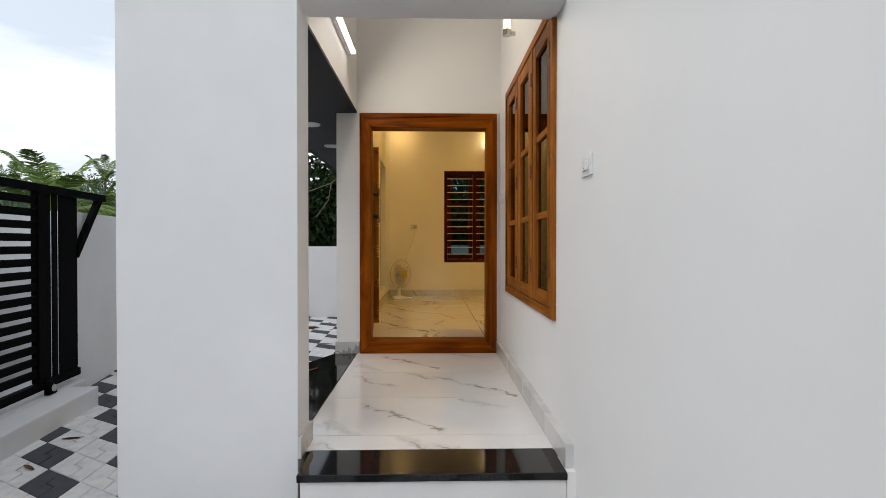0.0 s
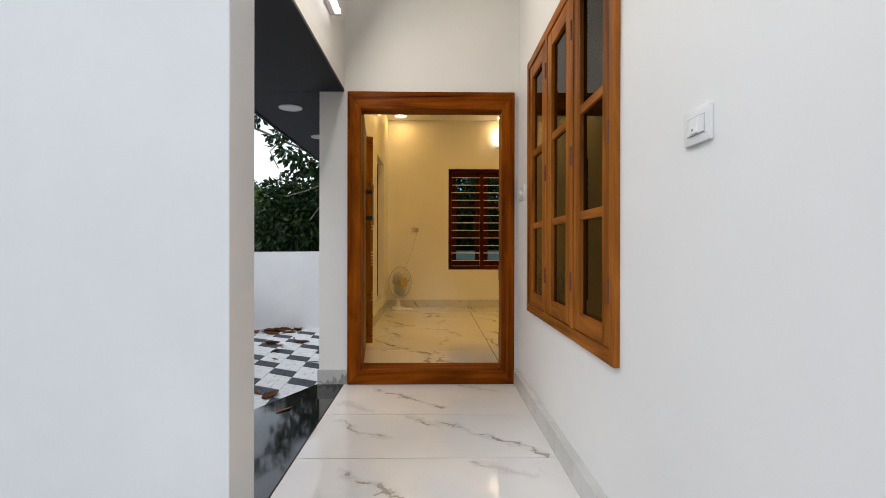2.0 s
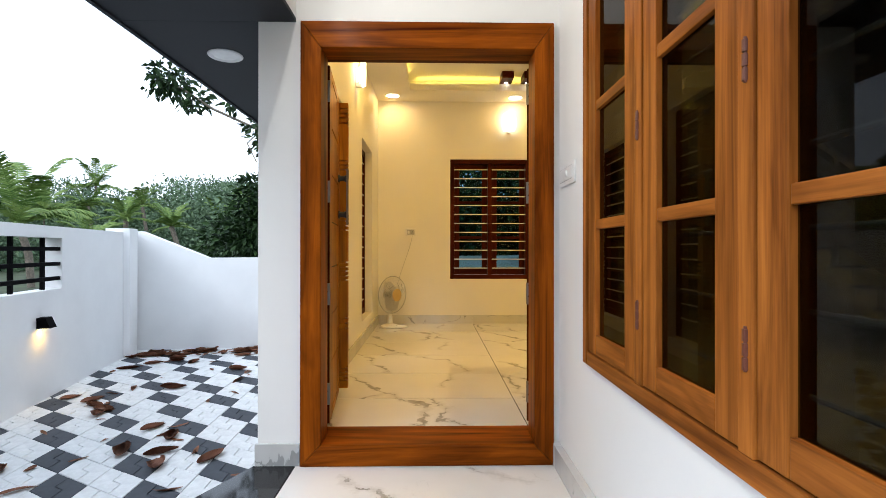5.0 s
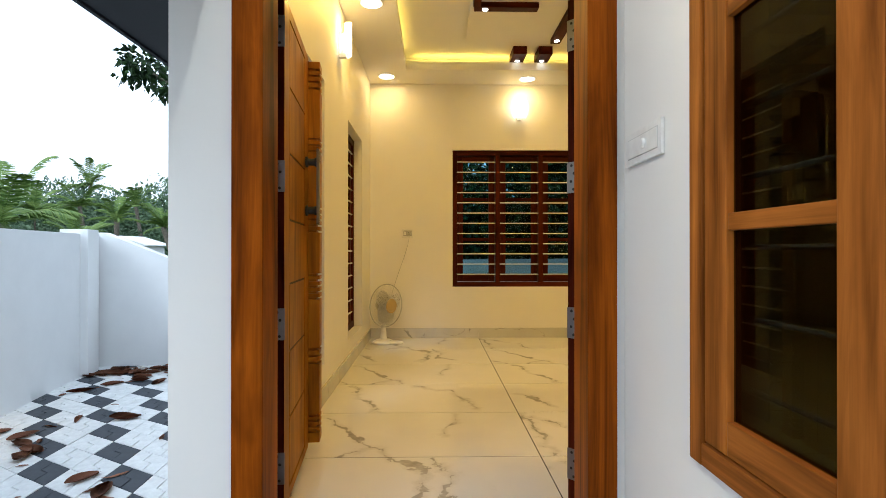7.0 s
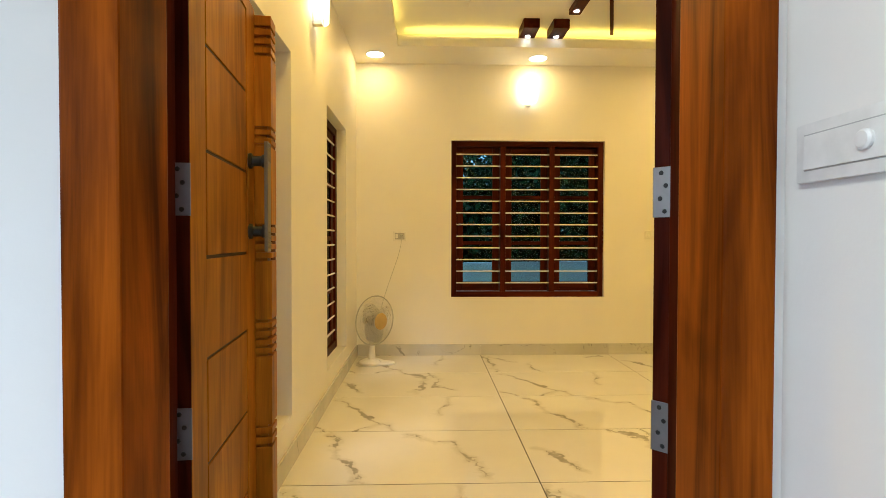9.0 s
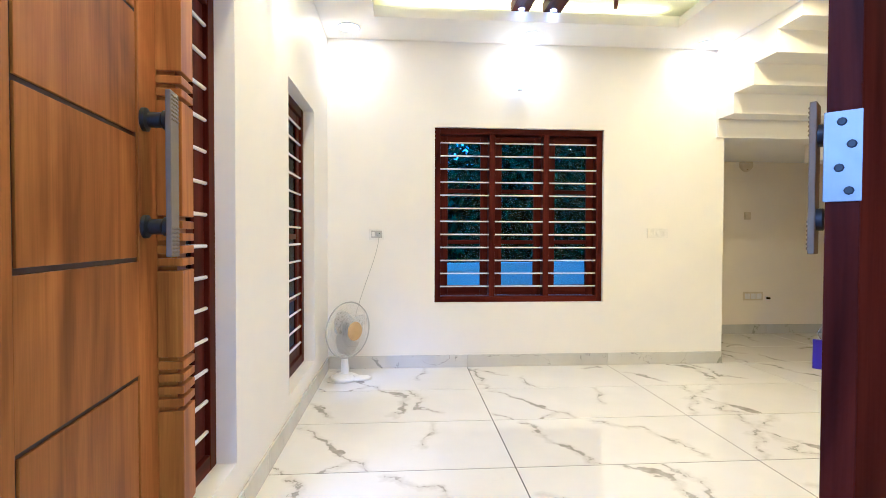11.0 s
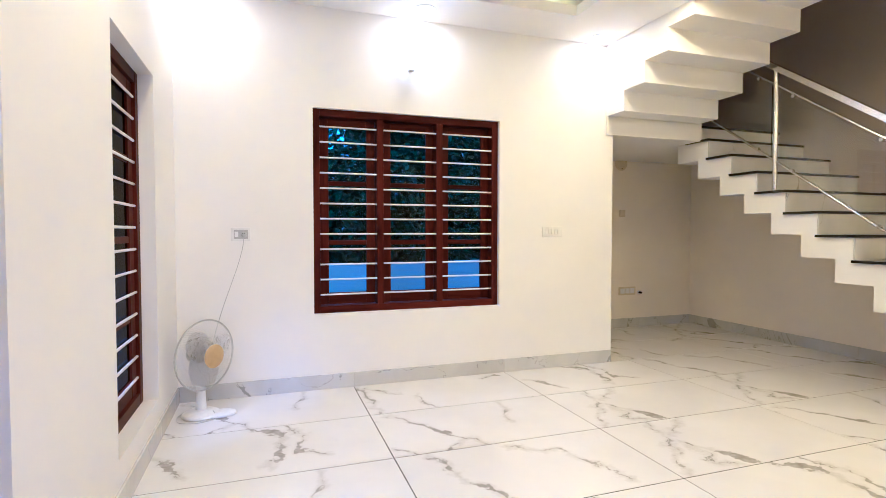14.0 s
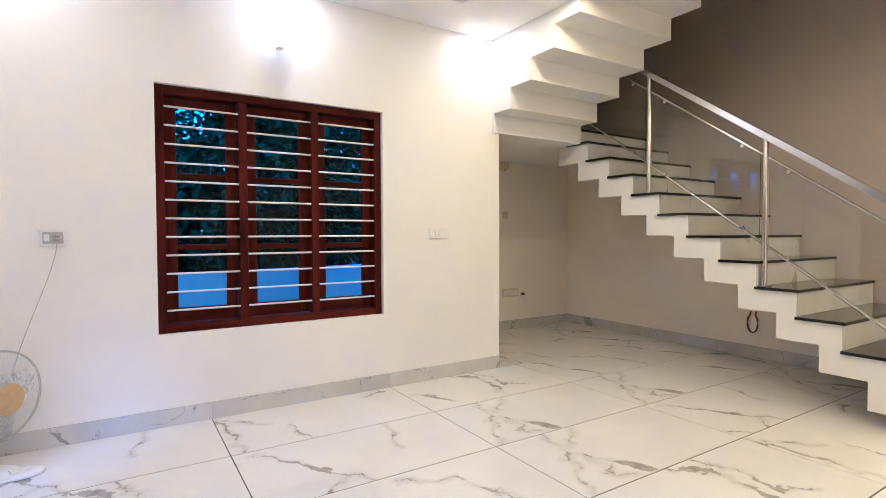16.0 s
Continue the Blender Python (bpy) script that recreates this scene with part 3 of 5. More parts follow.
structure("canopy_soffit", box(one_box(-1.34, -0.555, 2.5, Y_DOOR - 0.002, 2.012, 2.03), -1.34, OUT_L - 0.002, Y_DOOR, 9.0, 2.012, 2.03), NAVY, "dark slate painted underside of the canopy", "canopy")
structure("canopy_slab", box(one_box(-1.34, -0.728, 2.502, Y_DOOR, 2.0301, 2.16), -1.34, OUT_L - 0.002, Y_DOOR, 9.0, 2.0301, 2.16), OUTWALL, "white concrete canopy slab along the house", "canopy")
structure("canopy_edge", one_box(-1.36, -1.3401, 2.5, 9.0, 2.0, 2.165), NAVY, "dark slate painted edge of the canopy", "canopy")

# floors
structure("floor", box(box(box(bm_new(), X_LEFT, X_WALL + 0.16, 4.655, Y_BACK, GROUND, FLOOR - 0.0018), X_WALL + 0.16, X_STAIR, 1.9, Y_BACK, GROUND, FLOOR - 0.0018), X_JAMB, X_STAIR, Y_BACK, Y_REC, GROUND, FLOOR - 0.0018), GROUT, "marble tile floor of the living room", "floor")
structure("porch_floor", prism(bm_new(), [(-0.462, 2.16), (0.6125, 2.16), (0.6125, 2.30), (X_WALL, 2.30), (X_WALL, Y_DOOR), (-0.74, Y_DOOR), (-1.08, 3.6), (-1.08, 2.5), (-0.462, 2.5)], GROUND, -0.012), GROUT, "raised porch platform", "floor")

structure("plinth", one_box(0.6128, X_WALL, 2.14, 2.2995, GROUND, 0.0), WALL, "white plastered plinth beside the porch step", "plinth")

# skirtings
SK = FLOOR + 0.105


def skirting(bm, x0, x1, y0, y1, z0, z1):
    return box(bm, x0, x1, y0, y1, z0, z1, 0.0015)


def skirting_run(name, axis, a, b, fixed, depth, z0, z1, cuts):
    holder = tagged(new(name), "grey marble skirting along the wall", "skirting", "", "structure")
    edges = [a] + [c for c in cuts if a < c < b] + [b]
    for p, q in zip(edges, edges[1:]):
        lo, hi = min(fixed, fixed + depth), max(fixed, fixed + depth)
        if axis == "x":
            bm = skirting(bm_new(), p + 0.001, q - 0.001, lo, hi, z0, z1)
        else:
            bm = skirting(bm_new(), lo, hi, p + 0.001, q - 0.001, z0, z1)
        c = Vector(((p + q) / 2, fixed, z0)) if axis == "x" else Vector((fixed, (p + q) / 2, z0))
        bmesh.ops.translate(bm, vec=-c, verts=bm.verts)
        ob = part("skirting_tile", bm, SKIRT, holder)
        ob.location = c
    return holder


CX = [0.56 + 1.222 * k for k in range(-2, 6)]
CY = [Y_BACK + 0.643 * k for k in range(-11, 4)]
skirting_run("baseboard_back", "x", X_LEFT + 0.012, X_JAMB, Y_BACK, -0.012, FLOOR, SK, CX)
skirting_run("baseboard_left", "y", 4.70, Y_BACK, X_LEFT, 0.012, FLOOR, SK, CY[::2])
skirting_run("baseboard_recess", "x", X_JAMB, X_STAIR - 0.012, Y_REC, -0.012, FLOOR, SK, CX)
skirting_run("baseboard_stair", "y", 6.2, Y_REC, X_STAIR, -0.012, FLOOR, SK, CY[::2])
skirting_run("baseboard_jamb", "y", Y_BACK + 0.16, Y_REC - 0.012, X_JAMB, 0.012, FLOOR, SK, CY[::2])
skirting_run("baseboard_porch", "y", 2.17, Y_DOOR, X_WALL, -0.034, 0.0, 0.10, [2.557 + 0.606 * k for k in range(4)])
skirting_run("baseboard_post", "x", -0.737, -0.533, Y_DOOR, -0.012, 0.0, 0.10, [])
skirting_run("baseboard_pillar", "y", 2.29, 2.51, -0.505, 0.016, 0.0, 0.09, [])

# ---- outside: yard, boundary walls ----
structure("ground", one_box(-400, 400, -400, 400, -0.9, GROUND - 0.06), EARTH, "green and brown open ground", "ground")
structure("yard", prism(bm_new(), [(-1.9, -3), (X_WALL, -3), (X_WALL, 2.3), (-0.5, 2.3), (-0.5, 10.2), (-4.2, 10.2), (-4.2, 8.6)], GROUND - 0.06, GROUND - 0.012), SAND, "sanded bed under the paved yard", "ground")

def line_frame(p, u):
    """A frame with y along a boundary line from p, and x away from the yard."""
    u = Vector((*u, 0)).normalized()
    return Matrix(((-u.y, u.x, 0, p[0]), (u.x, u.y, 0, p[1]), (0, 0, 1, 0), (0, 0, 0, 1)))


WALL_LINE = line_frame((-3.0, 4.70), (-0.205, 0.979))
GATE_LINE = line_frame((-2.66, 4.37), (-0.109, 0.994))


def slant(bm, line=WALL_LINE):
    """Sets geometry, built with y along a boundary line and x away from the yard, in its place."""
    bmesh.ops.transform(bm, matrix=line, verts=bm.verts)
    bmesh.ops.reverse_faces(bm, faces=bm.faces)
    return bm


bm = bm_new()
wall_x(bm, -0.12, 4.75, 0.04, 0.20, GROUND, 1.20, [(1.45, 2.56, 0.60, 1.09)])
structure("boundary_wall_left", slant(bm), OUTWALL, "white painted boundary wall with a barred opening", "boundary wall")
structure("boundary_post", slant(one_box(-0.04, 0.24, 4.12, 4.40, GROUND, 1.25, 0.004)), OUTWALL, "white painted corner post of the boundary wall", "post")
bm = bm_new()
prism(bm, [(-4.6, GROUND), (6.2, GROUND), (6.2, 0.93), (-3.07, 0.865), (-3.95, 1.23), (-4.6, 1.23)], 0, 0.14, "xz")
bmesh.ops.transform(bm, matrix=Matrix(((1, 0, 0, 0), (0.095, 1, 0, 9.60), (0, 0, 1, 0), (0, 0, 0, 1))), verts=bm.verts)
structure("boundary_wall_back", bm, OUTWALL, "white painted boundary wall with a sloping top", "boundary wall")
structure("boundary_wall_gate", slant(one_box(0.98, 1.12, -7.0, 0.9, GROUND - 0.06, 1.21), GATE_LINE), OUTWALL, "white painted boundary wall behind the slid-open gate", "boundary wall")
structure("kerb", slant(one_box(0.0, 0.22, -7.0, 0.0, GROUND - 0.05, -0.245, 0.012), GATE_LINE), OUTWALL, "white plastered kerb under the gate", "kerb")
structure("gate_ground_strip", slant(one_box(0.22, 0.75, -7.0, 0.25, GROUND - 0.05, -0.25), GATE_LINE), PAVE_W, "pale concrete strip under the gate", "kerb")
# ---- stair ----
RUN, RISE = 0.2525, 0.1745
XS = 3.794
T_FIRST = (5.570, 0.145)                     # front edge and top of the first tread
stair_lower = thing("stair_lower", "white folded concrete stair flight with black granite treads", "stair")
TREADS = 12
END_Y = T_FIRST[0] + RUN * TREADS
LAND = T_FIRST[1] + RISE * TREADS


def top_at(y):
    return T_FIRST[1] + RISE * min(TREADS, max(0, math.floor((y - T_FIRST[0] - 0.012) / RUN))) - 0.02


def low_at(y):
    z = 2.05 - 0.1715 * max(0, math.ceil((8.722 - y) / 0.2515 - 1e-6))
    return z if z > FLOOR + 0.06 else FLOOR - 0.008


def stepped(bm, cuts, low, top, x0, x1):
    """A stepped plate between two stair-shaped lines."""
    cuts = sorted(set(round(c, 4) for c in cuts))
    up, down = [], []
    for a, b in zip(cuts, cuts[1:]):
        if b - a > 1e-3:
            m = (a + b) / 2
            up += [(a, top(m)), (b, top(m))]
            down += [(a, low(m)), (b, low(m))]
    line = []
    for p in up + down[::-1]:
        if not line or abs(p[0] - line[-1][0]) + abs(p[1] - line[-1][1]) > 1e-5:
            line.append(p)
    tidy = [p for k, p in enumerate(line) if not (abs(line[k - 1][1] - p[1]) < 1e-6 and abs(line[(k + 1) % len(line)][1] - p[1]) < 1e-6)]
    prism(bm, tidy, x0, x1, "yz")
    bmesh.ops.triangulate(bm, faces=[f for f in bm.faces if len(f.verts) > 4], ngon_method="EAR_CLIP")
    return bm


bm = stepped(bm_new(), [T_FIRST[0] + 0.012 + RUN * k for k in range(TREADS + 1)] + [8.722 - 0.2515 * k for k in range(13)], low_at, top_at, XS, X_STAIR - 0.002)
part("flight", bm, WALL, stair_lower)
for k in range(TREADS):
    y, z = T_FIRST[0] + RUN * k, T_FIRST[1] + RISE * k
    part("tread", one_box(XS - 0.025, X_STAIR - 0.003, y - 0.012, y + RUN + 0.011, z - 0.0195, z, 0.003), GRANITE, stair_lower, "polished black granite tread")
    riser = one_box(XS + 0.004, X_STAIR - 0.003, y + 0.002, y + 0.0118, z - RISE + 0.001, z - 0.020)
    c = Vector((4.4, y, z))
    bmesh.ops.translate(riser, vec=-c, verts=riser.verts)
    ob = part("riser_tile", riser, SKIRT, stair_lower, "grey veined marble riser")
    ob.location = c

bm = bm_new()
prism(bm, [(2.762, 8.42), (3.78, 8.42), (3.78, 8.7222), (X_STAIR - 0.002, 8.7222), (X_STAIR - 0.002, Y_REC - 0.002), (X_JAMB + 0.002, Y_REC - 0.002), (X_JAMB + 0.002, Y_BACK + 0.165), (X_JAMB + 0.002, Y_BACK + 0.001), (2.762, Y_BACK - 0.002)], 2.05, LAND - 0.02)
structure("stair_landing", bm, WALL, "white concrete half landing of the stair", "landing")
structure("landing_granite", prism(bm_new(), [(X_JAMB + 0.003, 8.45), (3.74, 8.45), (3.74, END_Y), (X_STAIR - 0.003, END_Y), (X_STAIR - 0.003, Y_REC - 0.003), (X_JAMB + 0.003, Y_REC - 0.003)], LAND - 0.0199, LAND), GRANITE, "polished black granite floor of the landing", "landing")

stair_upper = thing("stair_upper", "white folded concrete stair flight seen from below", "stair")


def soffit_at(y):
    return 2.207 + 0.1655 * max(0, math.ceil((8.20 - y) / 0.243 - 1e-6))


def back_at(y):
    return 2.207 + 0.1655 * max(0, math.ceil((8.30 - y) / 0.243 - 1e-6)) + 0.17


steps_y = [8.20 - 0.243 * k for k in range(14)] + [8.30 - 0.243 * k for k in range(14)] + [8.41]
part("flight", stepped(bm_new(), [y for y in steps_y if y <= 8.41], soffit_at, back_at, 2.762, 3.742), WALL, stair_upper)
part("fascia", stepped(bm_new(), [y for y in steps_y if soffit_at(y) < CEIL - 0.05 and y <= 8.41] + [8.438], lambda y: soffit_at(y) if y < 8.41 else 2.05, lambda y: CEIL - 0.001, 2.744, 2.7615), WALL, stair_upper)

# balustrade
balustrade = thing("stair_balustrade", "steel handrail with clear glass panels along the stair", "balustrade")
posts = [(7.725, 1.547, 2.50), (6.81, 0.849, 1.85), (5.90, 0.325, 1.20)]
for y, z0, z1 in posts:
    p = part("post", box(rod(bm_new(), (XS + 0.04, y, z0), (XS + 0.04, y, z1), 0.019), XS + 0.005, XS + 0.075, y - 0.035, y + 0.035, z0 - 0.006, z0 + 0.004), STEEL, balustrade, "brushed steel post", True)


def hr(y, d):
    return (XS + 0.04, y, 1.85 + (y - 6.81) * 0.714 + d)


bm = bm_new()
prism(bm, [(-0.03, -0.02), (0.03, -0.02), (0.03, 0.02), (-0.03, 0.02)], 0, 1, "xy")
a, b = Vector(hr(5.80, 0.02)), Vector(hr(8.55, 0.02))
d = b - a
bmesh.ops.transform(bm, matrix=Matrix.Translation(a) @ d.to_track_quat("Z", "Y").to_matrix().to_4x4() @ Matrix.Diagonal((1, 1, d.length, 1)), verts=bm.verts)
part("handrail", bm, STEEL, balustrade, "brushed steel handrail")
for off, name in ((-0.115, "upper_rail"), (-0.72, "lower_rail")):
    part(name, rod(bm_new(), hr(5.80, off), hr(8.6, off), 0.0095), STEEL, balustrade, "thin steel rail", True)
for y0, y1 in ((6.84, 7.695), (5.96, 6.78), (7.755, 8.5)):
    bm = bm_new()
    prism(bm, [(y0, hr(y0, -0.70)[2]), (y1, hr(y1, -0.70)[2]), (y1, hr(y1, -0.135)[2]), (y0, hr(y0, -0.135)[2])], XS + 0.0305, XS + 0.0385, "yz")
    g = part("glass_panel", bm, CLEAR, balustrade, "clear glass panel")
    g.visible_shadow = False
    for y in (y0 + 0.12, y1 - 0.12):
        for off in (-0.13, -0.705):
            part("clamp", rod(bm_new(), (XS + 0.022, y, hr(y, off)[2] - 0.004), (XS + 0.050, y, hr(y, off)[2] - 0.004), 0.013), STEEL, balustrade, "", True)
# ---- entrance door ----
door_frame = tagged(new("door_1"), "varnished teak double entrance door frame", "door frame", "", "structure")
dx0, dx1, dz0, dz1 = DOOR
yf, ym, yr = Y_DOOR - 0.025, 4.555, 4.675


def mitred(outline):
    """A frame member with slanting ends and softened edges."""
    bm = prism(bm_new(), outline, yf, ym, "xz")
    bmesh.ops.bevel(bm, geom=bm.edges[:], offset=0.005, segments=2, affect="EDGES", profile=0.6)
    return bm


for name, bm, mat in (
    ("jamb", mitred([(dx0, 0.001), (-0.437, 0.0975), (-0.437, 1.889), (dx0, dz1)]), TEAK[2]),
    ("jamb", mitred([(dx1, 0.001), (0.529, 0.0975), (0.529, 1.889), (dx1, dz1)]), TEAK[2]),
    ("head", mitred([(dx0, dz1), (-0.437, 1.889), (0.529, 1.889), (dx1, dz1)]), TEAK[0]),
    ("sill", mitred([(dx0, 0.001), (-0.437, 0.0975), (0.529, 0.0975), (dx1, 0.001)]), TEAK[0]),
    ("rebate_jamb", one_box(dx0 + 0.001, -0.478, ym + 0.0005, yr, 0.098, 1.92, 0.003), MAHOGANY[2]),
    ("rebate_jamb", one_box(0.570, dx1 - 0.001, ym + 0.0005, yr, 0.098, 1.92, 0.003), MAHOGANY[2]),
    ("rebate_head", one_box(dx0 + 0.001, dx1 - 0.001, ym + 0.0005, yr, 1.9205, dz1 - 0.001, 0.003), MAHOGANY[0]),
    ("rebate_sill", one_box(dx0 + 0.001, dx1 - 0.001, ym + 0.0005, yr, 0.02, 0.09, 0.003), TEAK[0]),
):
    part(name, bm, mat, door_frame)


def door_leaf(name, m, label, W, gx0, gx1, stile, hx, sgn, grip):
    """A leaf in its own axes: hinge at x = 0, width along sgn * x, outer face towards -y."""
    leaf = thing(name, label, "door", m)
    T, z0, z1 = 0.042, 0.105, 1.905

    def bx(bm, a, b, *rest):
        return box(bm, min(sgn * a, sgn * b), max(sgn * a, sgn * b), *rest)

    bm = bm_new()
    rows_up = [1.124, 1.370, 1.613, 1.860]
    rows_lo = [0.145, 0.395, 0.640, 0.888]
    g = 0.0045
    bx(bm, 0.0, W, 0.006, T, z0, z1)
    bx(bm, 0.0, gx0 - g, 0.0, 0.006, z0, z1, 0.001)
    bx(bm, gx1 + g, W, 0.0, 0.006, z0, z1, 0.001)
    for rows_z in (rows_up, rows_lo):
        for a, b in zip(rows_z, rows_z[1:]):
            bx(bm, gx0 + g, gx1 - g, 0.0005, 0.006, a + g, b - g, 0.001)
    bx(bm, gx0 - g, gx1 + g, 0.0, 0.006, rows_lo[-1] + g, rows_up[0] - g)
    bx(bm, gx0 - g, gx1 + g, 0.0, 0.006, z0, rows_lo[0] - g)
    bx(bm, gx0 - g, gx1 + g, 0.0, 0.006, rows_up[-1] + g, z1)
    part("leaf", bm, GOLDWOOD[2], leaf)
    groove = bm_new()
    for rows_z in (rows_up, rows_lo):
        for a in rows_z:
            bx(groove, gx0 - g, gx1 + g, 0.0045, 0.0062, a - g, a + g)
        for x in (gx0, gx1):
            bx(groove, x - g, x + g, 0.0044, 0.0061, rows_z[0], rows_z[-1])
    part("groove_line", groove, GROOVE, leaf, "dark routed groove")
    if stile:
        cuts = []
        for a, b, n in ((1.760, 1.847, 4), (1.470, 1.525, 3), (1.100, 1.210, 5), (0.790, 0.900, 5), (0.493, 0.556, 3), (0.175, 0.250, 4)):
            cuts += [a + (b - a) * k / (n - 1) for k in range(n)]
        cuts.sort()
        z = 0.125
        part("stile_core", bx(bm_new(), stile[0] + 0.010, stile[1] - 0.012, -0.038, 0.0, 0.125, 1.885), GOLDWOOD[2], leaf)
        for c in cuts + [1.885 + 0.005]:
            part("stile_block", bx(bm_new(), stile[0], stile[1], -0.053, -0.0005, z, c - 0.005, 0.002), GOLDWOOD[2], leaf)
            z = c + 0.005
    pull = part("handle", bx(bm_new(), hx - 0.025, hx + 0.025, -0.060, -0.049, grip[0], grip[1], 0.002), BRONZE, leaf, "antique bronze pull handle with patterned ends")
    for z in (grip[0] + 0.062, grip[1] - 0.058):
        part("standoff", lathe(bm_new(), [(0.024, 0.0), (0.024, 0.008), (0.016, 0.012), (0.016, 0.036), (0.020, 0.040), (0.020, 0.0495)], pose(sgn * hx, 0.0, z, 90)), GUNMETAL, leaf, "blue-grey metal standoff", True)
    for zc in (grip[0] + 0.034, grip[1] - 0.034):
        for i in range(5):
            for j in range(7):
                x, z = sgn * (hx - 0.018 + 0.009 * i), zc - 0.024 + 0.008 * j
                part("stud", rod(bm_new(), (x, -0.0598, z), (x, -0.0625, z), 0.0036, 0.0012, 6), BRONZE, pull)
    return leaf


LEFT_PLACE = pose(-0.490, 4.664, 0, 0, 0, 95.8) @ pose(0.006, -0.040, 0)
LEFT_LEAF = door_leaf("door_leaf", LEFT_PLACE, "varnished teak door leaf, standing open inwards", 0.60, 0.108, 0.49, (0.588, 0.672), 0.522, 1, (1.128, 1.466))
# dark strip carries the near-shadow of the leaf's edge in its colour
part("hinge_edge", one_box(-0.0025, -0.0003, 0.0005, 0.0415, 0.106, 1.904), MAHOGANY[2], LEFT_LEAF, "dark strip on the hinge edge, shade put in its colour")
RIGHT_LEAF = pose(0.572, 4.668, 0, 0, 0, -137) @ pose(-0.006, -0.040, 0)
right_leaf = door_leaf("door_leaf", RIGHT_LEAF, "varnished teak door leaf, swung wide open with a key in it", 0.45, 0.080, 0.29, None, 0.345, -1, (1.142, 1.412))
# as on the left leaf: edge shade put into a dark strip
part("hinge_edge", one_box(0.0003, 0.0025, 0.0005, 0.0415, 0.106, 1.904), MAHOGANY[2], right_leaf, "dark strip on the hinge edge, shade put in its colour")
lock = part("lock", lathe(bm_new(), [(0.012, 0), (0.012, 0.006)], pose(-0.395, 0.0, 1.01, 90)), STEEL, right_leaf, "", True)
part("key", box(lathe(bm_new(), [(0.002, 0), (0.014, 0.0005), (0.014, 0.003), (0.002, 0.0035)], pose(-0.395, -0.028, 1.01, 0, 90)), -0.396, -0.393, -0.030, 0.0, 1.007, 1.013), STEEL, lock, "steel key in the lock")
part("key_tag", one_box(-0.398, -0.395, -0.058, -0.030, 0.924, 0.980, 0.001), PURPLE, lock, "purple plastic key tag")
part("tag_mark", one_box(-0.3985, -0.3979, -0.048, -0.040, 0.930, 0.972), PLASTIC, lock, "pale mark on the tag")
part("tag_ring", tube(bm_new(), [(-0.396, -0.042 + 0.008 * math.sin(k * 0.7), 0.992 + 0.012 * math.cos(k * 0.7)) for k in range(10)], 0.001, 5), STEEL, lock)


def hinge_plate(m):
    h = new("hinge")
    h.empty_display_size, h.matrix_basis, h.parent = 0.05, m, door_frame
    h["label"] = "zinc steel butt hinge"
    part("plate", one_box(0, 0.0025, -0.022, 0.022, -0.055, 0.055, 0.0008), HINGE, h)
    part("pin", rod(bm_new(), (0.003, 0.026, -0.056), (0.003, 0.026, 0.056), 0.005), HINGE, h, "", True)
    for z, y in ((-0.042, 0.004), (-0.014, -0.006), (0.014, 0.006), (0.042, -0.004)):
        part("screw", rod(bm_new(), (0.0024, y, z), (0.0042, y, z), 0.0055, 0.004, 8), GUNMETAL, h)
    return h


h0 = hinge_plate(LEFT_PLACE @ pose(-0.0026, 0.020, 0.255, 0, 0, 180) @ pose(0, 0, 0, 180))
for z in (0.755, 1.27, 1.775):
    copy_thing(h0, LEFT_PLACE @ pose(-0.0026, 0.020, z, 0, 0, 180) @ pose(0, 0, 0, 180))
for z in (0.255, 0.755, 1.27, 1.775):
    copy_thing(h0, RIGHT_LEAF @ pose(0.0026, 0.020, z))


# ---- windows ----
def shutter(parent, a, b, z0, z1, y0, y1, put, wood_set, stile, muntins, glass_mat, top_rail, low_rail):
    """One glazed shutter between a and b across, in its parent window's plane."""
    s = part("shutter", put(bm_new(), [(a, a + stile, y0, y1, z0, z1), (b - stile, b, y0, y1, z0, z1)]), wood_set[2], parent)
    rails = [(a + stile, b - stile, y0 + 0.001, y1 - 0.001, z0, z0 + low_rail), (a + stile, b - stile, y0 + 0.001, y1 - 0.001, z1 - top_rail, z1)]
    for f in muntins:
        c = z0 + (z1 - z0) * f
        rails.append((a + stile, b - stile, y0 + 0.003, y1 - 0.003, c - 0.017, c + 0.017))
    part("rail", put(bm_new(), rails), wood_set[3], s)
    ym_ = (y0 + y1) / 2
    cuts = [z0 + low_rail] + [z0 + (z1 - z0) * f for f in muntins] + [z1 - top_rail]
    for k, (p, q) in enumerate(zip(cuts, cuts[1:])):
        p2 = p + (0.016 if k else -0.004)
        q2 = q - (0.016 if k < len(cuts) - 2 else -0.004)
        g = part("pane", put(bm_new(), [(a + stile - 0.004, b - stile + 0.004, ym_ - 0.0025, ym_ + 0.0025, p2, q2)], 0), glass_mat, s, "tinted glass pane")
        g.visible_shadow = False
    return s


def put_y(bm, boxes, bevel=0.003):
    for b in boxes:
        box(bm, *b, bevel)
    return bm


def put_x(bm, boxes, bevel=0.003):
    for a, b, c, d, e, f in boxes:
        box(bm, c, d, a, b, e, f, bevel)
    return bm


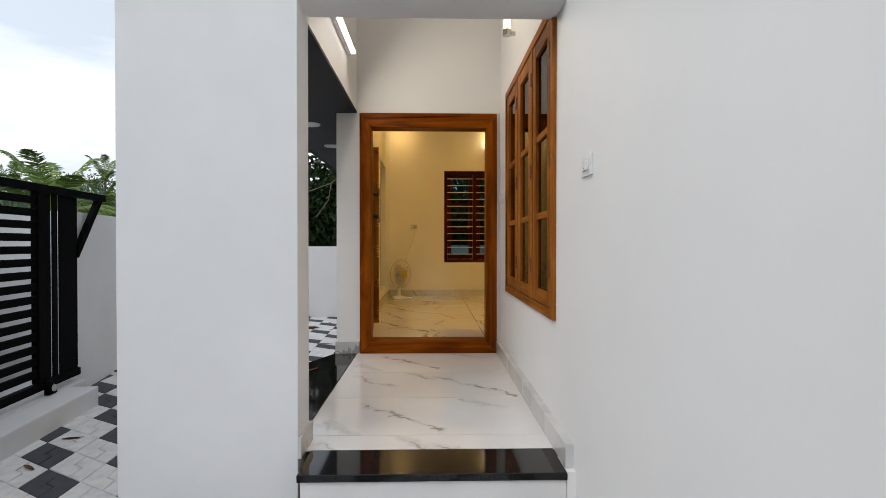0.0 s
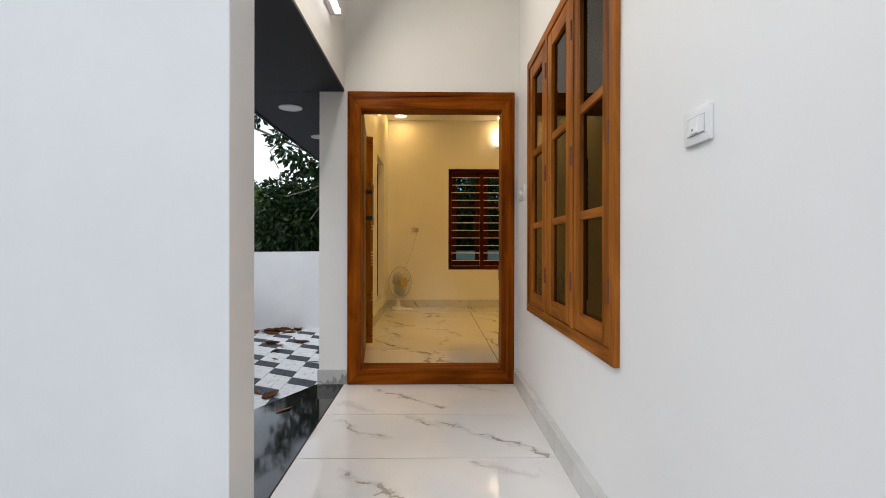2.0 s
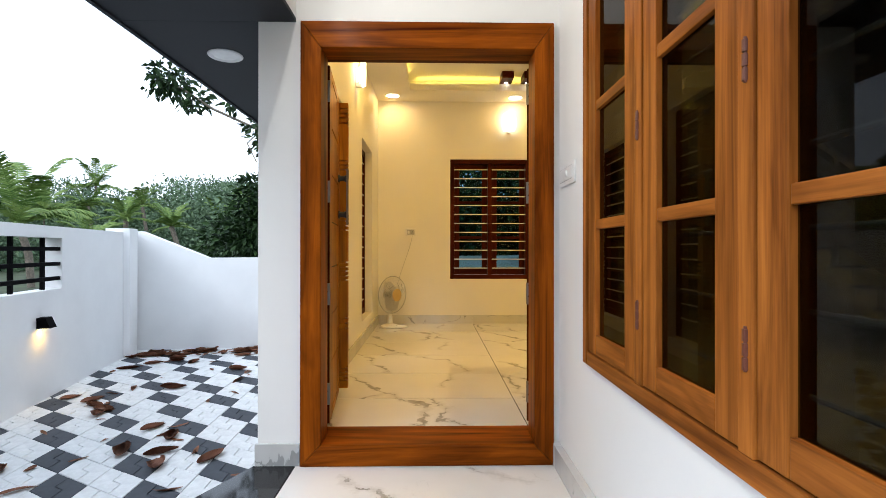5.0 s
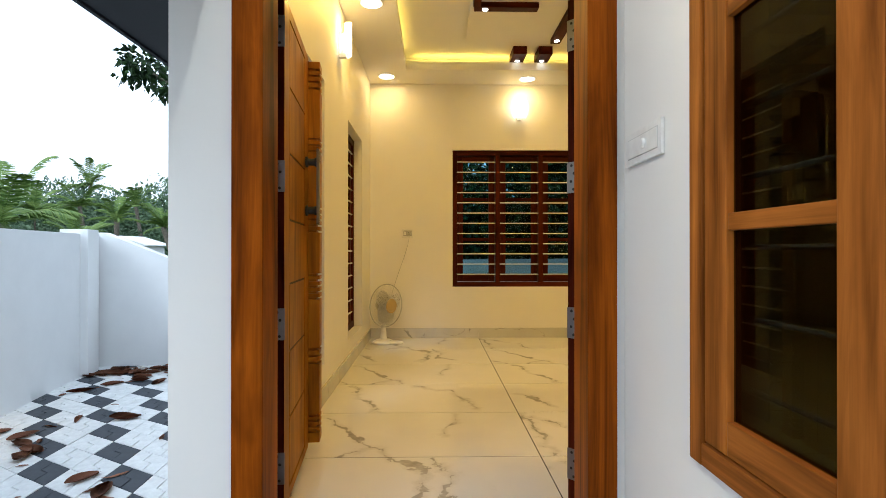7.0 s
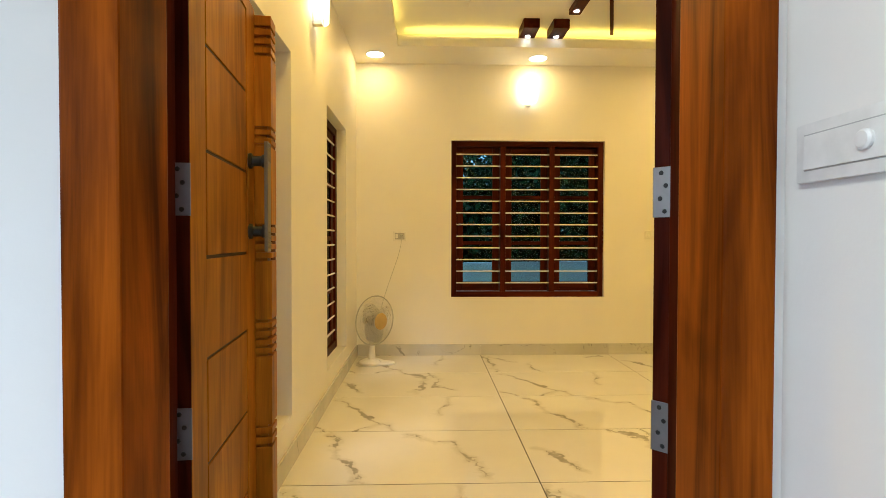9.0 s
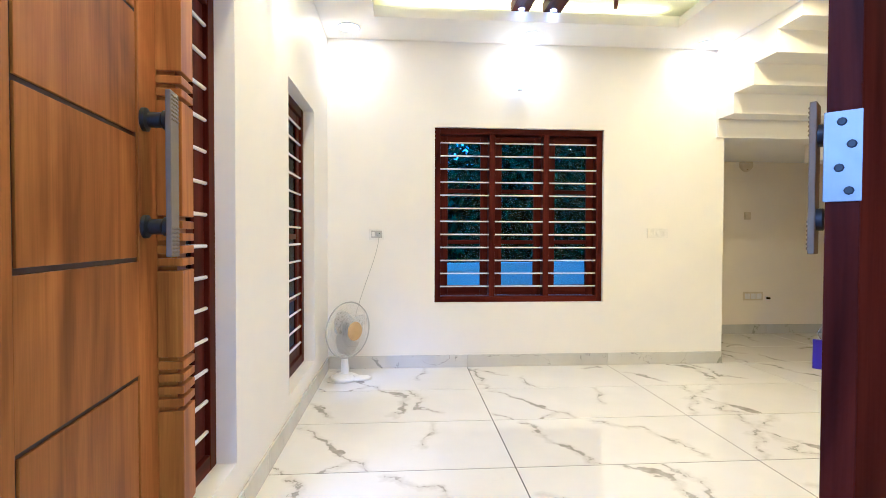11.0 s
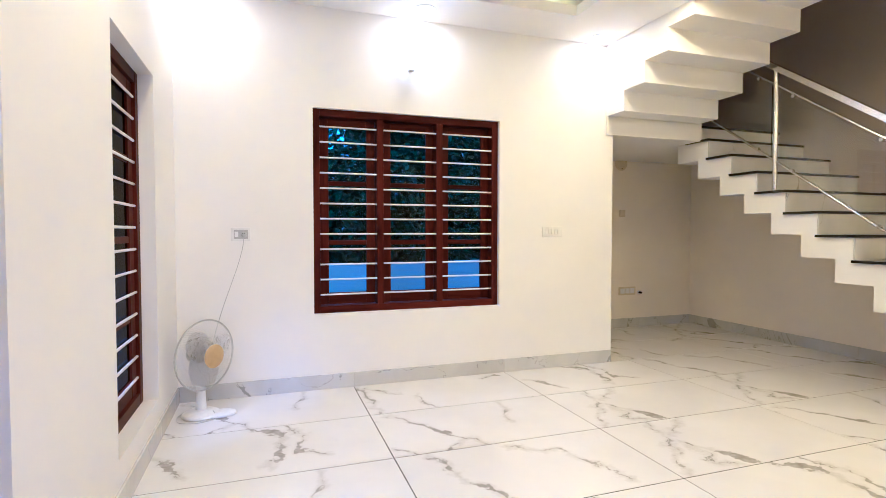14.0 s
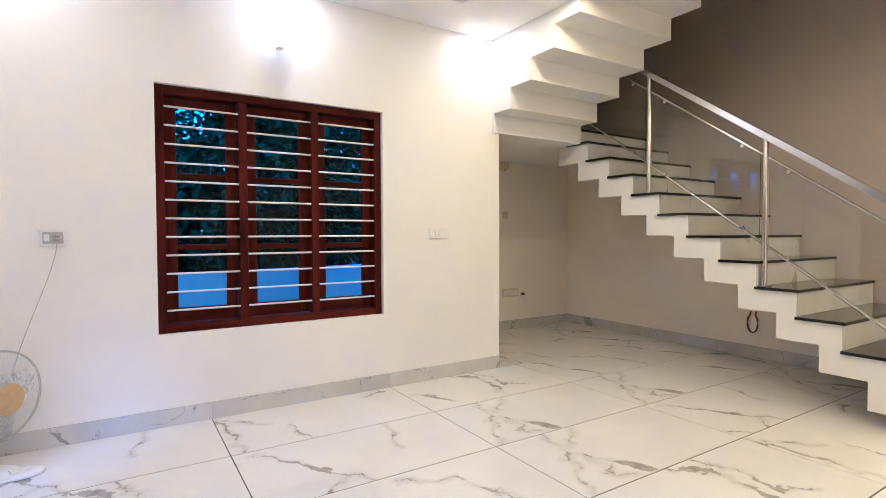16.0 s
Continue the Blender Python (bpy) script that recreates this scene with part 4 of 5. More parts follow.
def window(name, label, a, b, z0, z1, outer, inner, put, woods, columns, bars, bar_depth, shutter_depth, glass_mat, frame_w=0.055, stile=0.06, muntins=(0.335, 0.655), rails=(0.07, 0.09), bar_r=0.006):
    """A timber window. outer, inner: the frame's span in depth. woods: x, y, z grain, and the one for its rails."""
    w = tagged(new(name), label, "window", "", "structure")
    lo, hi = min(outer, inner), max(outer, inner)
    part("frame_stile", put(bm_new(), [(a, a + frame_w, lo, hi, z0, z1)]), woods[2], w)
    part("frame_stile", put(bm_new(), [(b - frame_w, b, lo, hi, z0, z1)]), woods[2], w)
    part("frame_sill", put(bm_new(), [(a + frame_w, b - frame_w, lo + 0.001, hi - 0.001, z0, z0 + frame_w)]), woods[3], w)
    part("frame_head", put(bm_new(), [(a + frame_w, b - frame_w, lo + 0.001, hi - 0.001, z1 - frame_w, z1)]), woods[3], w)
    step = (b - a - 2 * frame_w - (columns - 1) * frame_w) / columns
    for k in range(columns):
        p = a + frame_w + k * (step + frame_w)
        q = p + step
        if k:
            part("mullion", put(bm_new(), [(p - frame_w, p, lo + 0.002, hi - 0.002, z0 + frame_w, z1 - frame_w)]), woods[2], w)
        shutter(w, p + 0.004, q - 0.004, z0 + frame_w + 0.004, z1 - frame_w - 0.004, *shutter_depth, put, woods, stile, muntins, glass_mat, *rails)
        for j in range(bars):
            z = z0 + frame_w + (z1 - z0 - 2 * frame_w) * (j + 0.75) / (bars + 0.4)
            ends = ((p - 0.006, bar_depth, z), (q + 0.006, bar_depth, z)) if put is put_y else ((bar_depth, p - 0.006, z), (bar_depth, q + 0.006, z))
            part("grille_bar", rod(bm_new(), *ends, bar_r, None, 8), BARPAINT, w, "white enamelled bar", True)
    return w


TK_Y = [PALETEAK[0], PALETEAK[1], PALETEAK[2], PALETEAK[1]]
MH_X = [*MAHOGANY, MAHOGANY[0]]
MH_Y = [*MAHOGANY, MAHOGANY[1]]
window("window_1", "varnished teak three-part window with dark glass", PW[0], PW[1], PW[2], PW[3], X_WALL - 0.02, X_WALL + 0.10, put_x, TK_Y, 3, 9, X_WALL + 0.085, (X_WALL - 0.014, X_WALL + 0.022), DARKGLASS, 0.048, 0.080, (0.327, 0.626), (0.075, 0.068))
window("window_2", "dark mahogany three-part window with white bars", BW[0], BW[1], BW[2], BW[3], Y_BACK + 0.145, Y_BACK + 0.035, put_y, MH_X, 3, 12, Y_BACK + 0.055, (Y_BACK + 0.105, Y_BACK + 0.140), BLUEGLASS, 0.05, 0.064, (0.335, 0.655), (0.06, 0.085))
for nm, L in (("window_3", LW1), ("window_4", LW2)):
    window(nm, "tall dark mahogany window with white bars", L[0], L[1], L[2], L[3], OUT_L + 0.005, X_LEFT - 0.075, put_x, MH_Y, 1, 14, X_LEFT - 0.088, (OUT_L + 0.007, OUT_L + 0.033), BLACKGLASS, 0.06, 0.09, (0.25, 0.5, 0.75), (0.07, 0.09), 0.007)
# iron hinges on the porch window shutters
porch_window = bpy.data.objects["window_1"]
for yc in (PW[0] + 0.052, 2.985, 3.475):
    for zc in (0.80, 1.32, 1.84):
        knuckles = bm_new()
        for k in range(3):
            rod(knuckles, (X_WALL - 0.019, yc, zc - 0.038 + 0.026 * k), (X_WALL - 0.019, yc, zc - 0.016 + 0.026 * k), 0.0062, None, 10)
        rod(knuckles, (X_WALL - 0.019, yc, zc - 0.041), (X_WALL - 0.019, yc, zc + 0.041), 0.0035, None, 8)
        box(knuckles, X_WALL - 0.0155, X_WALL - 0.0125, yc - 0.009, yc + 0.009, zc - 0.036, zc + 0.036)
        part("hinge", knuckles, RUSTY, porch_window, "small red-brown iron hinge", True)
# ---- lamps and ceiling details ----
def downlight(m):
    d = thing("downlight", "round white ceiling downlight, switched on; eight of twelve added unseen", "ceiling light", m, "ceiling downlights")
    part("rim", lathe(bm_new(), [(0.074, 0.0), (0.086, 0.0), (0.089, -0.003), (0.086, -0.006), (0.078, -0.006), (0.074, -0.004)]), OFFWHITE, d, "", True)
    part("diffuser", lathe(bm_new(), [(0.0755, -0.001), (0.0755, -0.005), (0.03, -0.0065)]), DISCGLOW, d, "glowing round diffuser", True)
    return d


first = downlight(pose(*DOWNLIGHTS_AND_FILL[0], CEIL))
# eight of these fittings are unseen, added to go with the fill lamps
for dx, dy in DOWNLIGHTS_AND_FILL[1:]:
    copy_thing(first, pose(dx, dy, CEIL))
for dy in (4.83, 5.87):
    s = thing("canopy_light", "round white downlight in the dark canopy", "ceiling light", pose(-1.035, dy, 2.012), "canopy lights")
    part("rim", lathe(bm_new(), [(0.060, 0.0), (0.088, 0.0), (0.090, -0.004), (0.085, -0.010), (0.064, -0.010), (0.060, -0.004)]), OFFWHITE, s, "", True)
    part("diffuser", lathe(bm_new(), [(0.063, -0.001), (0.063, -0.007), (0.02, -0.009)]), OFFWHITE, s, "white diffuser, switched off", True)


def strip_beam(x0, x1, y0, y1, z0, z1, led):
    b = thing("ceiling_beam", "dark wooden ceiling strip with a small spotlight", "ceiling beam", None, "wooden ceiling strips")
    long_x = x1 - x0 > y1 - y0
    part("strip", one_box(x0, x1, y0, y1, z0, z1, 0.002), MAHOGANY[0 if long_x else 1], b)
    if led:
        part("spot", lathe(bm_new(), [(0.022, 0.001), (0.022, -0.004), (0.012, -0.005)], pose(*led, z0)), DISCGLOW, b, "small glowing spotlight", True)
    return b


strip_beam(0.834, 0.965, 7.77, 8.02, 2.887, 2.964, (0.90, 7.95))
strip_beam(1.080, 1.211, 7.77, 8.02, 2.887, 2.964, (1.145, 7.95))
strip_beam(1.125, 1.21, 6.70, 7.49, 2.872, 2.9145, (1.165, 7.42))
strip_beam(0.385, 0.88, 6.80, 6.875, 2.872, 2.9145, (0.47, 6.838))
strip_beam(0.375, 0.43, 6.2, 6.799, 2.872, 2.9145, None)
slim = strip_beam(-0.014, 0.014, -0.33, 0.33, 2.887, 2.964, None)
slim.matrix_basis = pose(1.49, 7.59, 0, 0, 0, -20)


def sconce(m):
    s = thing("wall_lamp", "white glass shield wall lamp, glowing warm", "wall lamp", m, "wall lamps")
    part("bracket", box(one_box(-0.02, 0.02, -0.055, 0.0, -0.13, -0.095, 0.003), -0.03, 0.03, -0.012, 0.0, -0.115, 0.05, 0.003), OFFWHITE, s, "white metal bracket")
    bm = bm_new()
    grid_v, cols, rows_n = [], 12, 10
    for side in (0.0, 0.006):
        layer = []
        for r in range(rows_n + 1):
            f = r / rows_n
            w = 0.035 + 0.055 * math.sin(math.pi * min(1, 0.18 + 0.62 * f))
            row = []
            for c in range(cols + 1):
                a = (c / cols - 0.5) * 2
                row.append(bm.verts.new((a * w, -0.085 - side + 0.035 * a * a, -0.11 + 0.235 * f - 0.03 * a * a * f)))
            layer.append(row)
        grid_v.append(layer)
    for layer in grid_v:
        for r in range(rows_n):
            for c in range(cols):
                bm.faces.new((layer[r][c], layer[r][c + 1], layer[r + 1][c + 1], layer[r + 1][c]))
    la, lb = grid_v
    rim = [(r, 0) for r in range(rows_n)] + [(rows_n, c) for c in range(cols)] + [(r, cols) for r in range(rows_n, 0, -1)] + [(0, c) for c in range(cols, 0, -1)]
    for (r0, c0), (r1, c1) in zip(rim, rim[1:] + rim[:1]):
        bm.faces.new((la[r0][c0], la[r1][c1], lb[r1][c1], lb[r0][c0]))
    bmesh.ops.recalc_face_normals(bm, faces=bm.faces)
    part("shade", bm, LAMPGLOW, s, "curved frosted glass shield", True)
    part("bulb", lathe(bm_new(), [(0.012, -0.095), (0.014, -0.05), (0.026, -0.01), (0.026, 0.02), (0.014, 0.045)], pose(0, -0.04, 0)), LAMPGLOW, s, "glowing bulb", True)
    return s


SCONCES = [pose(1.0, Y_BACK, 2.545), pose(X_LEFT, 6.60, 2.53, 0, 0, 90)]
for m in SCONCES:
    sconce(m)
    data = bpy.data.lights.new("wall_lamp_light", "POINT")
    data.energy, data.color, data.shadow_soft_size = 0.15, WARM, 0.03
    new("wall_lamp_light", data).matrix_world = m @ pose(0, -0.05, 0.13)

tube_light = thing("tube_light", "white batten tube light, switched on", "tube light")
part("batten", one_box(-0.554, -0.520, 2.98, 3.93, 2.315, 2.345, 0.004), OFFWHITE, tube_light)
part("tube", rod(bm_new(), (-0.503, 3.0, 2.33), (-0.503, 3.91, 2.33), 0.014), TUBEGLOW, tube_light, "glowing white tube", True)
for y in (2.985, 3.92):
    part("end_cap", one_box(-0.522, -0.487, y - 0.014, y + 0.014, 2.312, 2.348, 0.003), OFFWHITE, tube_light)

porch_lamp = thing("porch_lamp", "chrome wall lamp with a glowing glass cylinder", "wall lamp")
part("mount", rod(bm_new(), (X_WALL, 3.66, 2.375), (0.605, 3.66, 2.375), 0.016), STEEL, porch_lamp, "", True)
part("collar", rod(bm_new(), (0.592, 3.66, 2.36), (0.592, 3.66, 2.40), 0.030), STEEL, porch_lamp, "", True)
part("glass_tube", rod(bm_new(), (0.592, 3.66, 2.40), (0.592, 3.66, 2.60), 0.024), LAMPGLOW, porch_lamp, "glowing frosted glass cylinder", True)

# ---- switches and sockets ----
def porch_switch(name, label, y0, y1, z0, z1):
    """A plate on the porch wall with a raised rim round a recessed module; returns the thing and the module's span."""
    sw = thing(name, label, "switch")
    xw, r = X_WALL, 0.018
    part("plate", one_box(xw - 0.011, xw, y0, y1, z0, z1, 0.004), PLASTIC, sw, "white plate with rounded edges", True)
    # flat grey sheet round the module; the gap's shade is its colour
    part("shadow_gap", one_box(xw - 0.0113, xw - 0.0105, y0 + r, y1 - r, z0 + r, z1 - r), GREYPLASTIC, sw, "grey sheet with the gap's shade put in its colour")
    part("module", one_box(xw - 0.0135, xw - 0.011, y0 + r + 0.001, y1 - r - 0.001, z0 + r + 0.0022, z1 - r - 0.0022, 0.001), PLASTIC, sw)
    return sw


s = porch_switch("light_switch", "square white switch plate on the porch wall", 1.930, 2.042, 1.170, 1.248)
rocker = one_box(-0.004, 0.004, -0.017, 0.017, -0.018, 0.018, 0.002)
bmesh.ops.transform(rocker, matrix=pose(X_WALL - 0.0135, 1.986, 1.209, 0, 7), verts=rocker.verts)
part("rocker", rocker, PLASTIC, s, "tilted white rocker")
part("rocker_mark", one_box(X_WALL - 0.0192, X_WALL - 0.0160, 1.983, 1.989, 1.197, 1.201), COPPER, s, "small mark on the rocker")
s = porch_switch("bell_switch", "long white bell switch plate beside the door", 4.150, 4.385, 1.255, 1.348)
part("button", lathe(bm_new(), [(0.014, 0), (0.014, 0.005), (0.011, 0.008), (0.004, 0.009)], pose(X_WALL - 0.0132, 4.25, 1.302, 0, -90)), PLASTIC, s, "round push button", True)

s = thing("wall_socket", "white wall socket with a plug in it", "socket")
part("plate", one_box(-0.268, -0.142, Y_BACK - 0.010, Y_BACK, 1.150, 1.242, 0.004), PLASTIC, s)
part("module", one_box(-0.250, -0.160, Y_BACK - 0.013, Y_BACK - 0.0095, 1.165, 1.227, 0.002), GREYPLASTIC, s)
part("rocker", one_box(-0.245, -0.222, Y_BACK - 0.018, Y_BACK - 0.0125, 1.178, 1.214, 0.002), PLASTIC, s)
plug = part("plug", lathe(bm_new(), [(0.019, 0), (0.021, 0.012), (0.015, 0.030), (0.007, 0.040)], pose(-0.186, Y_BACK - 0.012, 1.193, 90)), GREYPLASTIC, s, "grey plug", True)
for sx, sz in ((-0.192, 1.203), (-0.180, 1.203), (-0.186, 1.182)):
    part("pin_mark", rod(bm_new(), (sx, Y_BACK - 0.045, sz), (sx, Y_BACK - 0.050, sz), 0.003, None, 6), BLACK, plug)

s = thing("switch_board", "white switch board with five rockers", "switch")
part("plate", one_box(2.130, 2.316, Y_BACK - 0.010, Y_BACK, 1.172, 1.256, 0.004), PLASTIC, s)
for k in range(5):
    part("rocker", one_box(2.150 + 0.030 * k, 2.173 + 0.030 * k, Y_BACK - 0.016, Y_BACK - 0.0095, 1.195, 1.234, 0.002), PLASTIC, s)

# recess under the stair
s = thing("round_fitting", "round beige wall fitting with a tiny red light", "wall fitting")
part("body", lathe(bm_new(), [(0.080, 0), (0.085, 0.008), (0.075, 0.028), (0.02, 0.034)], pose(3.94, Y_REC, 2.02, 90)), BEIGEPLASTIC, s, "", True)
part("indicator", rod(bm_new(), (3.94, Y_REC - 0.028, 1.96), (3.94, Y_REC - 0.034, 1.96), 0.006, None, 8), COPPER, s, "tiny red indicator")
s = thing("small_socket", "small beige socket plate in the recess", "socket")
part("plate", one_box(3.93, 4.01, Y_REC - 0.010, Y_REC, 1.39, 1.475, 0.004), BEIGEPLASTIC, s)
part("button", one_box(3.955, 3.985, Y_REC - 0.015, Y_REC - 0.0095, 1.415, 1.45, 0.002), BEIGEPLASTIC, s)
s = thing("low_socket", "long beige socket plate near the floor", "socket")
part("plate", one_box(3.93, 4.17, Y_REC - 0.010, Y_REC, 0.455, 0.555, 0.004), BEIGEPLASTIC, s)
for k in range(3):
    part("module", one_box(3.950 + 0.070 * k, 4.010 + 0.070 * k, Y_REC - 0.014, Y_REC - 0.0095, 0.475, 0.535, 0.002), PLASTIC, s)
s = thing("pipe_stub", "short dark capped pipe in the wall", "pipe")
part("collar", lathe(bm_new(), [(0.022, 0), (0.022, 0.006), (0.014, 0.010)], pose(4.222, Y_REC, 0.482, 90)), PLASTIC, s, "", True)
part("stub", rod(bm_new(), (4.222, Y_REC, 0.482), (4.222, Y_REC - 0.05, 0.482), 0.012), BLACK, s, "", True)
loop = thing("cable_loop", "loop of red-brown cable hanging from the wall", "cable")
pts = []
for k in range(15):
    a = math.pi * (0.18 + 1.64 * k / 14)
    pts.append((X_STAIR - 0.022, 7.46 + 0.046 * math.sin(a), 0.385 + 0.085 * math.cos(a)))
pts = [(X_STAIR, 7.485, 0.49)] + pts + [(X_STAIR, 7.44, 0.49)]
part("wire", tube(bm_new(), pts, 0.007), COPPER, loop, "", True)

# ---- table fan in the corner ----
fan = thing("table_fan", "small white table fan standing on the floor", "fan", pose(-0.435, 8.13, FLOOR))
part("base", lathe(bm_new(), [(0.105, 0.0), (0.112, 0.008), (0.108, 0.020), (0.075, 0.036), (0.040, 0.044)], None, 36), PLASTIC, fan, "", True)
part("control_box", lathe(bm_new(), [(0.095, 0.001), (0.102, 0.006), (0.098, 0.016), (0.06, 0.024)], pose(0.105, -0.02, 0) @ Matrix.Diagonal((1.0, 0.72, 1, 1)), 32), PLASTIC, fan, "white base apron")
part("stem", lathe(bm_new(), [(0.034, 0.035), (0.030, 0.08), (0.026, 0.15), (0.028, 0.19)]), PLASTIC, fan, "", True)
HEAD = pose(0.035, -0.035, 0.385, 90, 0, 47)      # turns the head's z axis towards the room
part("neck", rod(bm_new(), (0.0, 0.0, 0.18), (0.0, 0.01, 0.36), 0.016), PLASTIC, fan, "", True)
part("motor", lathe(bm_new(), [(0.025, -0.13), (0.050, -0.115), (0.056, -0.07), (0.052, -0.035), (0.030, -0.030)], HEAD), GREYPLASTIC, fan, "grey motor housing", True)


def guard(name, bulge, flat):
    bm = bm_new()
    R = 0.215
    def prof(r):
        return flat + bulge * (1 - (r / R) ** 4)
    n = 80
    for k in range(n):
        a = 2 * math.pi * k / n
        pts = [(r * math.cos(a + 0.8 * (r / R)), r * math.sin(a + 0.8 * (r / R)), prof(r)) for r in (0.05, 0.10, 0.15, 0.19, R)]
        tube(bm, pts, 0.0008, 4)
    for r, w in ((0.05, 0.002), (0.12, 0.0010)):
        tube(bm, [(r * math.cos(2 * math.pi * k / 48), r * math.sin(2 * math.pi * k / 48), prof(r)) for k in range(49)], w, 6)
    bmesh.ops.transform(bm, matrix=HEAD, verts=bm.verts)
    return part(name, bm, FANWIRE, fan, "thin pale wire guard", True)


rim = tube(bm_new(), [(0.215 * math.cos(2 * math.pi * k / 48), 0.215 * math.sin(2 * math.pi * k / 48), -0.005) for k in range(49)], 0.0055, 8)
bmesh.ops.transform(rim, matrix=HEAD, verts=rim.verts)
part("guard_rim", rim, GREYPLASTIC, fan, "grey rim round the guard", True)
guard("front_guard", 0.075, -0.005)
guard("rear_guard", -0.060, -0.005)
for k in range(3):
    bm = bm_new()
    rings = []
    for q in range(9):
        f = q / 8
        r = 0.03 + 0.155 * f
        half = 0.035 + 0.075 * math.sin(math.pi * (0.15 + 0.75 * f))
        row = []
        for w in range(6):
            g = w / 5 - 0.5
            a = 2 * math.pi * k / 3 + 0.35 * f + g * half * 2 / max(r, 0.06)
            row.append(bm.verts.new((r * math.cos(a), r * math.sin(a), 0.012 + 0.045 * g)))
        rings.append(row)
    for a, b in zip(rings, rings[1:]):
        for w in range(5):
            bm.faces.new((a[w], a[w + 1], b[w + 1], b[w]))
    bmesh.ops.solidify(bm, geom=bm.faces[:], thickness=0.0015)
    bmesh.ops.transform(bm, matrix=HEAD, verts=bm.verts)
    part("blade", bm, FANBLADE, fan, "translucent pale plastic blade", True)
part("hub", lathe(bm_new(), [(0.030, -0.028), (0.034, 0.0), (0.030, 0.025), (0.012, 0.032)], HEAD), GREYPLASTIC, fan, "", True)
part("cap", lathe(bm_new(), [(0.004, 0.064), (0.068, 0.066), (0.072, 0.071), (0.064, 0.076), (0.01, 0.079)], HEAD, 32), YELLOWCAP, fan, "amber round badge", True)
sag = [(-0.186, Y_BACK - 0.050, 1.185), (-0.19, Y_BACK - 0.07, 1.12), (-0.22, 8.36, 1.00), (-0.27, 8.34, 0.85), (-0.32, 8.31, 0.70), (-0.37, 8.28, 0.52), (-0.41, 8.26, 0.30), (-0.44, 8.245, 0.12), (-0.50, 8.235, 0.078), (-0.565, 8.14, 0.076), (-0.555, 8.03, 0.076), (-0.48, 7.985, 0.076), (-0.40, 7.99, 0.076), (-0.345, 8.05, 0.077), (-0.37, 8.10, 0.115)]
smooth_pts = []
for k in range(len(sag) - 1):
    p0, p1, p2, p3 = (Vector(sag[max(0, min(len(sag) - 1, k + q))]) for q in (-1, 0, 1, 2))
    for t in (0.0, 0.25, 0.5, 0.75):
        smooth_pts.append(0.5 * (2 * p1 + (p2 - p0) * t + (2 * p0 - 5 * p1 + 4 * p2 - p3) * t * t + (3 * p1 - p0 - 3 * p2 + p3) * t ** 3))
power = thing("power_cable", "thin grey cable hanging from the socket to the fan", "cable")
part("wire", tube(bm_new(), smooth_pts, 0.0023, 6), GREYPLASTIC, power, "", True)

# ---- yard: gate, bars, wall light ----
gate = thing("sliding_gate", "black painted steel sliding gate with horizontal slats", "gate")
GD = 0.30


def gate_part(name, bm, parent=gate, mat=BLACK, label=""):
    return part(name, slant(bm, GATE_LINE), mat, parent, label)


gate_part("top_bar", one_box(GD - 0.03, GD + 0.03, -7.0, 0.70, 1.315, 1.375, 0.003))
gate_part("bottom_bar", one_box(GD - 0.025, GD + 0.025, -7.0, 0.27, -0.205, -0.145, 0.003))
for s0, s1 in ((-0.29, -0.20), (-3.4, -3.31), (-6.95, -6.86)):
    gate_part("upright", one_box(GD - 0.028, GD + 0.028, s0, s1, -0.145, 1.315, 0.003))
for k in range(15):
    z = -0.095 + 0.094 * k
    gate_part("slat", one_box(GD - 0.012, GD + 0.012, -6.9, -0.29, z, z + 0.056, 0.002))
for s0, s1 in ((-0.176, -0.104), (-0.080, -0.014), (0.010, 0.265)):
    gate_part("panel_strip", one_box(GD - 0.005, GD + 0.005, s0, s1, -0.145, 1.315, 0.002))
bm = bm_new()
prism(bm, [(0.265, 0.90), (0.265, 0.80), (0.66, 1.315), (0.58, 1.315)], GD - 0.02, GD + 0.02, "yz")
gate_part("brace", bm)
roller = gate_part("roller", one_box(GD - 0.07, GD - 0.0255, -0.24, -0.14, -0.249, -0.145, 0.01), gate, BLACK, "black gate roller")
gate_part("wheel", rod(bm_new(), (GD - 0.078, -0.19, -0.20), (GD - 0.0695, -0.19, -0.20), 0.028), roller, GREYPLASTIC)
bars_thing = thing("window_bars", "black steel bars in the boundary wall opening", "bars")
for z in (0.70, 0.84, 0.985):
    part("bar", slant(one_box(0.055, 0.10, 1.45, 2.56, z - 0.018, z + 0.018, 0.002)), BLACK, bars_thing)
for s in (1.85, 2.36):
    part("upright", slant(one_box(0.102, 0.135, s - 0.015, s + 0.015, 0.60, 1.09)), BLACK, bars_thing)
wl = thing("boundary_light", "small black wedge wall light shining down", "wall light")
bm = bm_new()
prism(bm, [(0.039, 0.365), (0.039, 0.27), (-0.07, 0.27), (-0.03, 0.365)], 2.09, 2.21, "xz")
part("housing", slant(bm), BLACK, wl)
part("lens", slant(one_box(-0.05, 0.02, 2.105, 2.195, 0.266, 0.2695)), LAMPGLOW, wl, "glowing lens underneath")
disc_lamp("boundary_lamp", Matrix.Translation(WALL_LINE @ Vector((-0.01, 2.15, 0.262))), 0.5, 0.03, WARM)

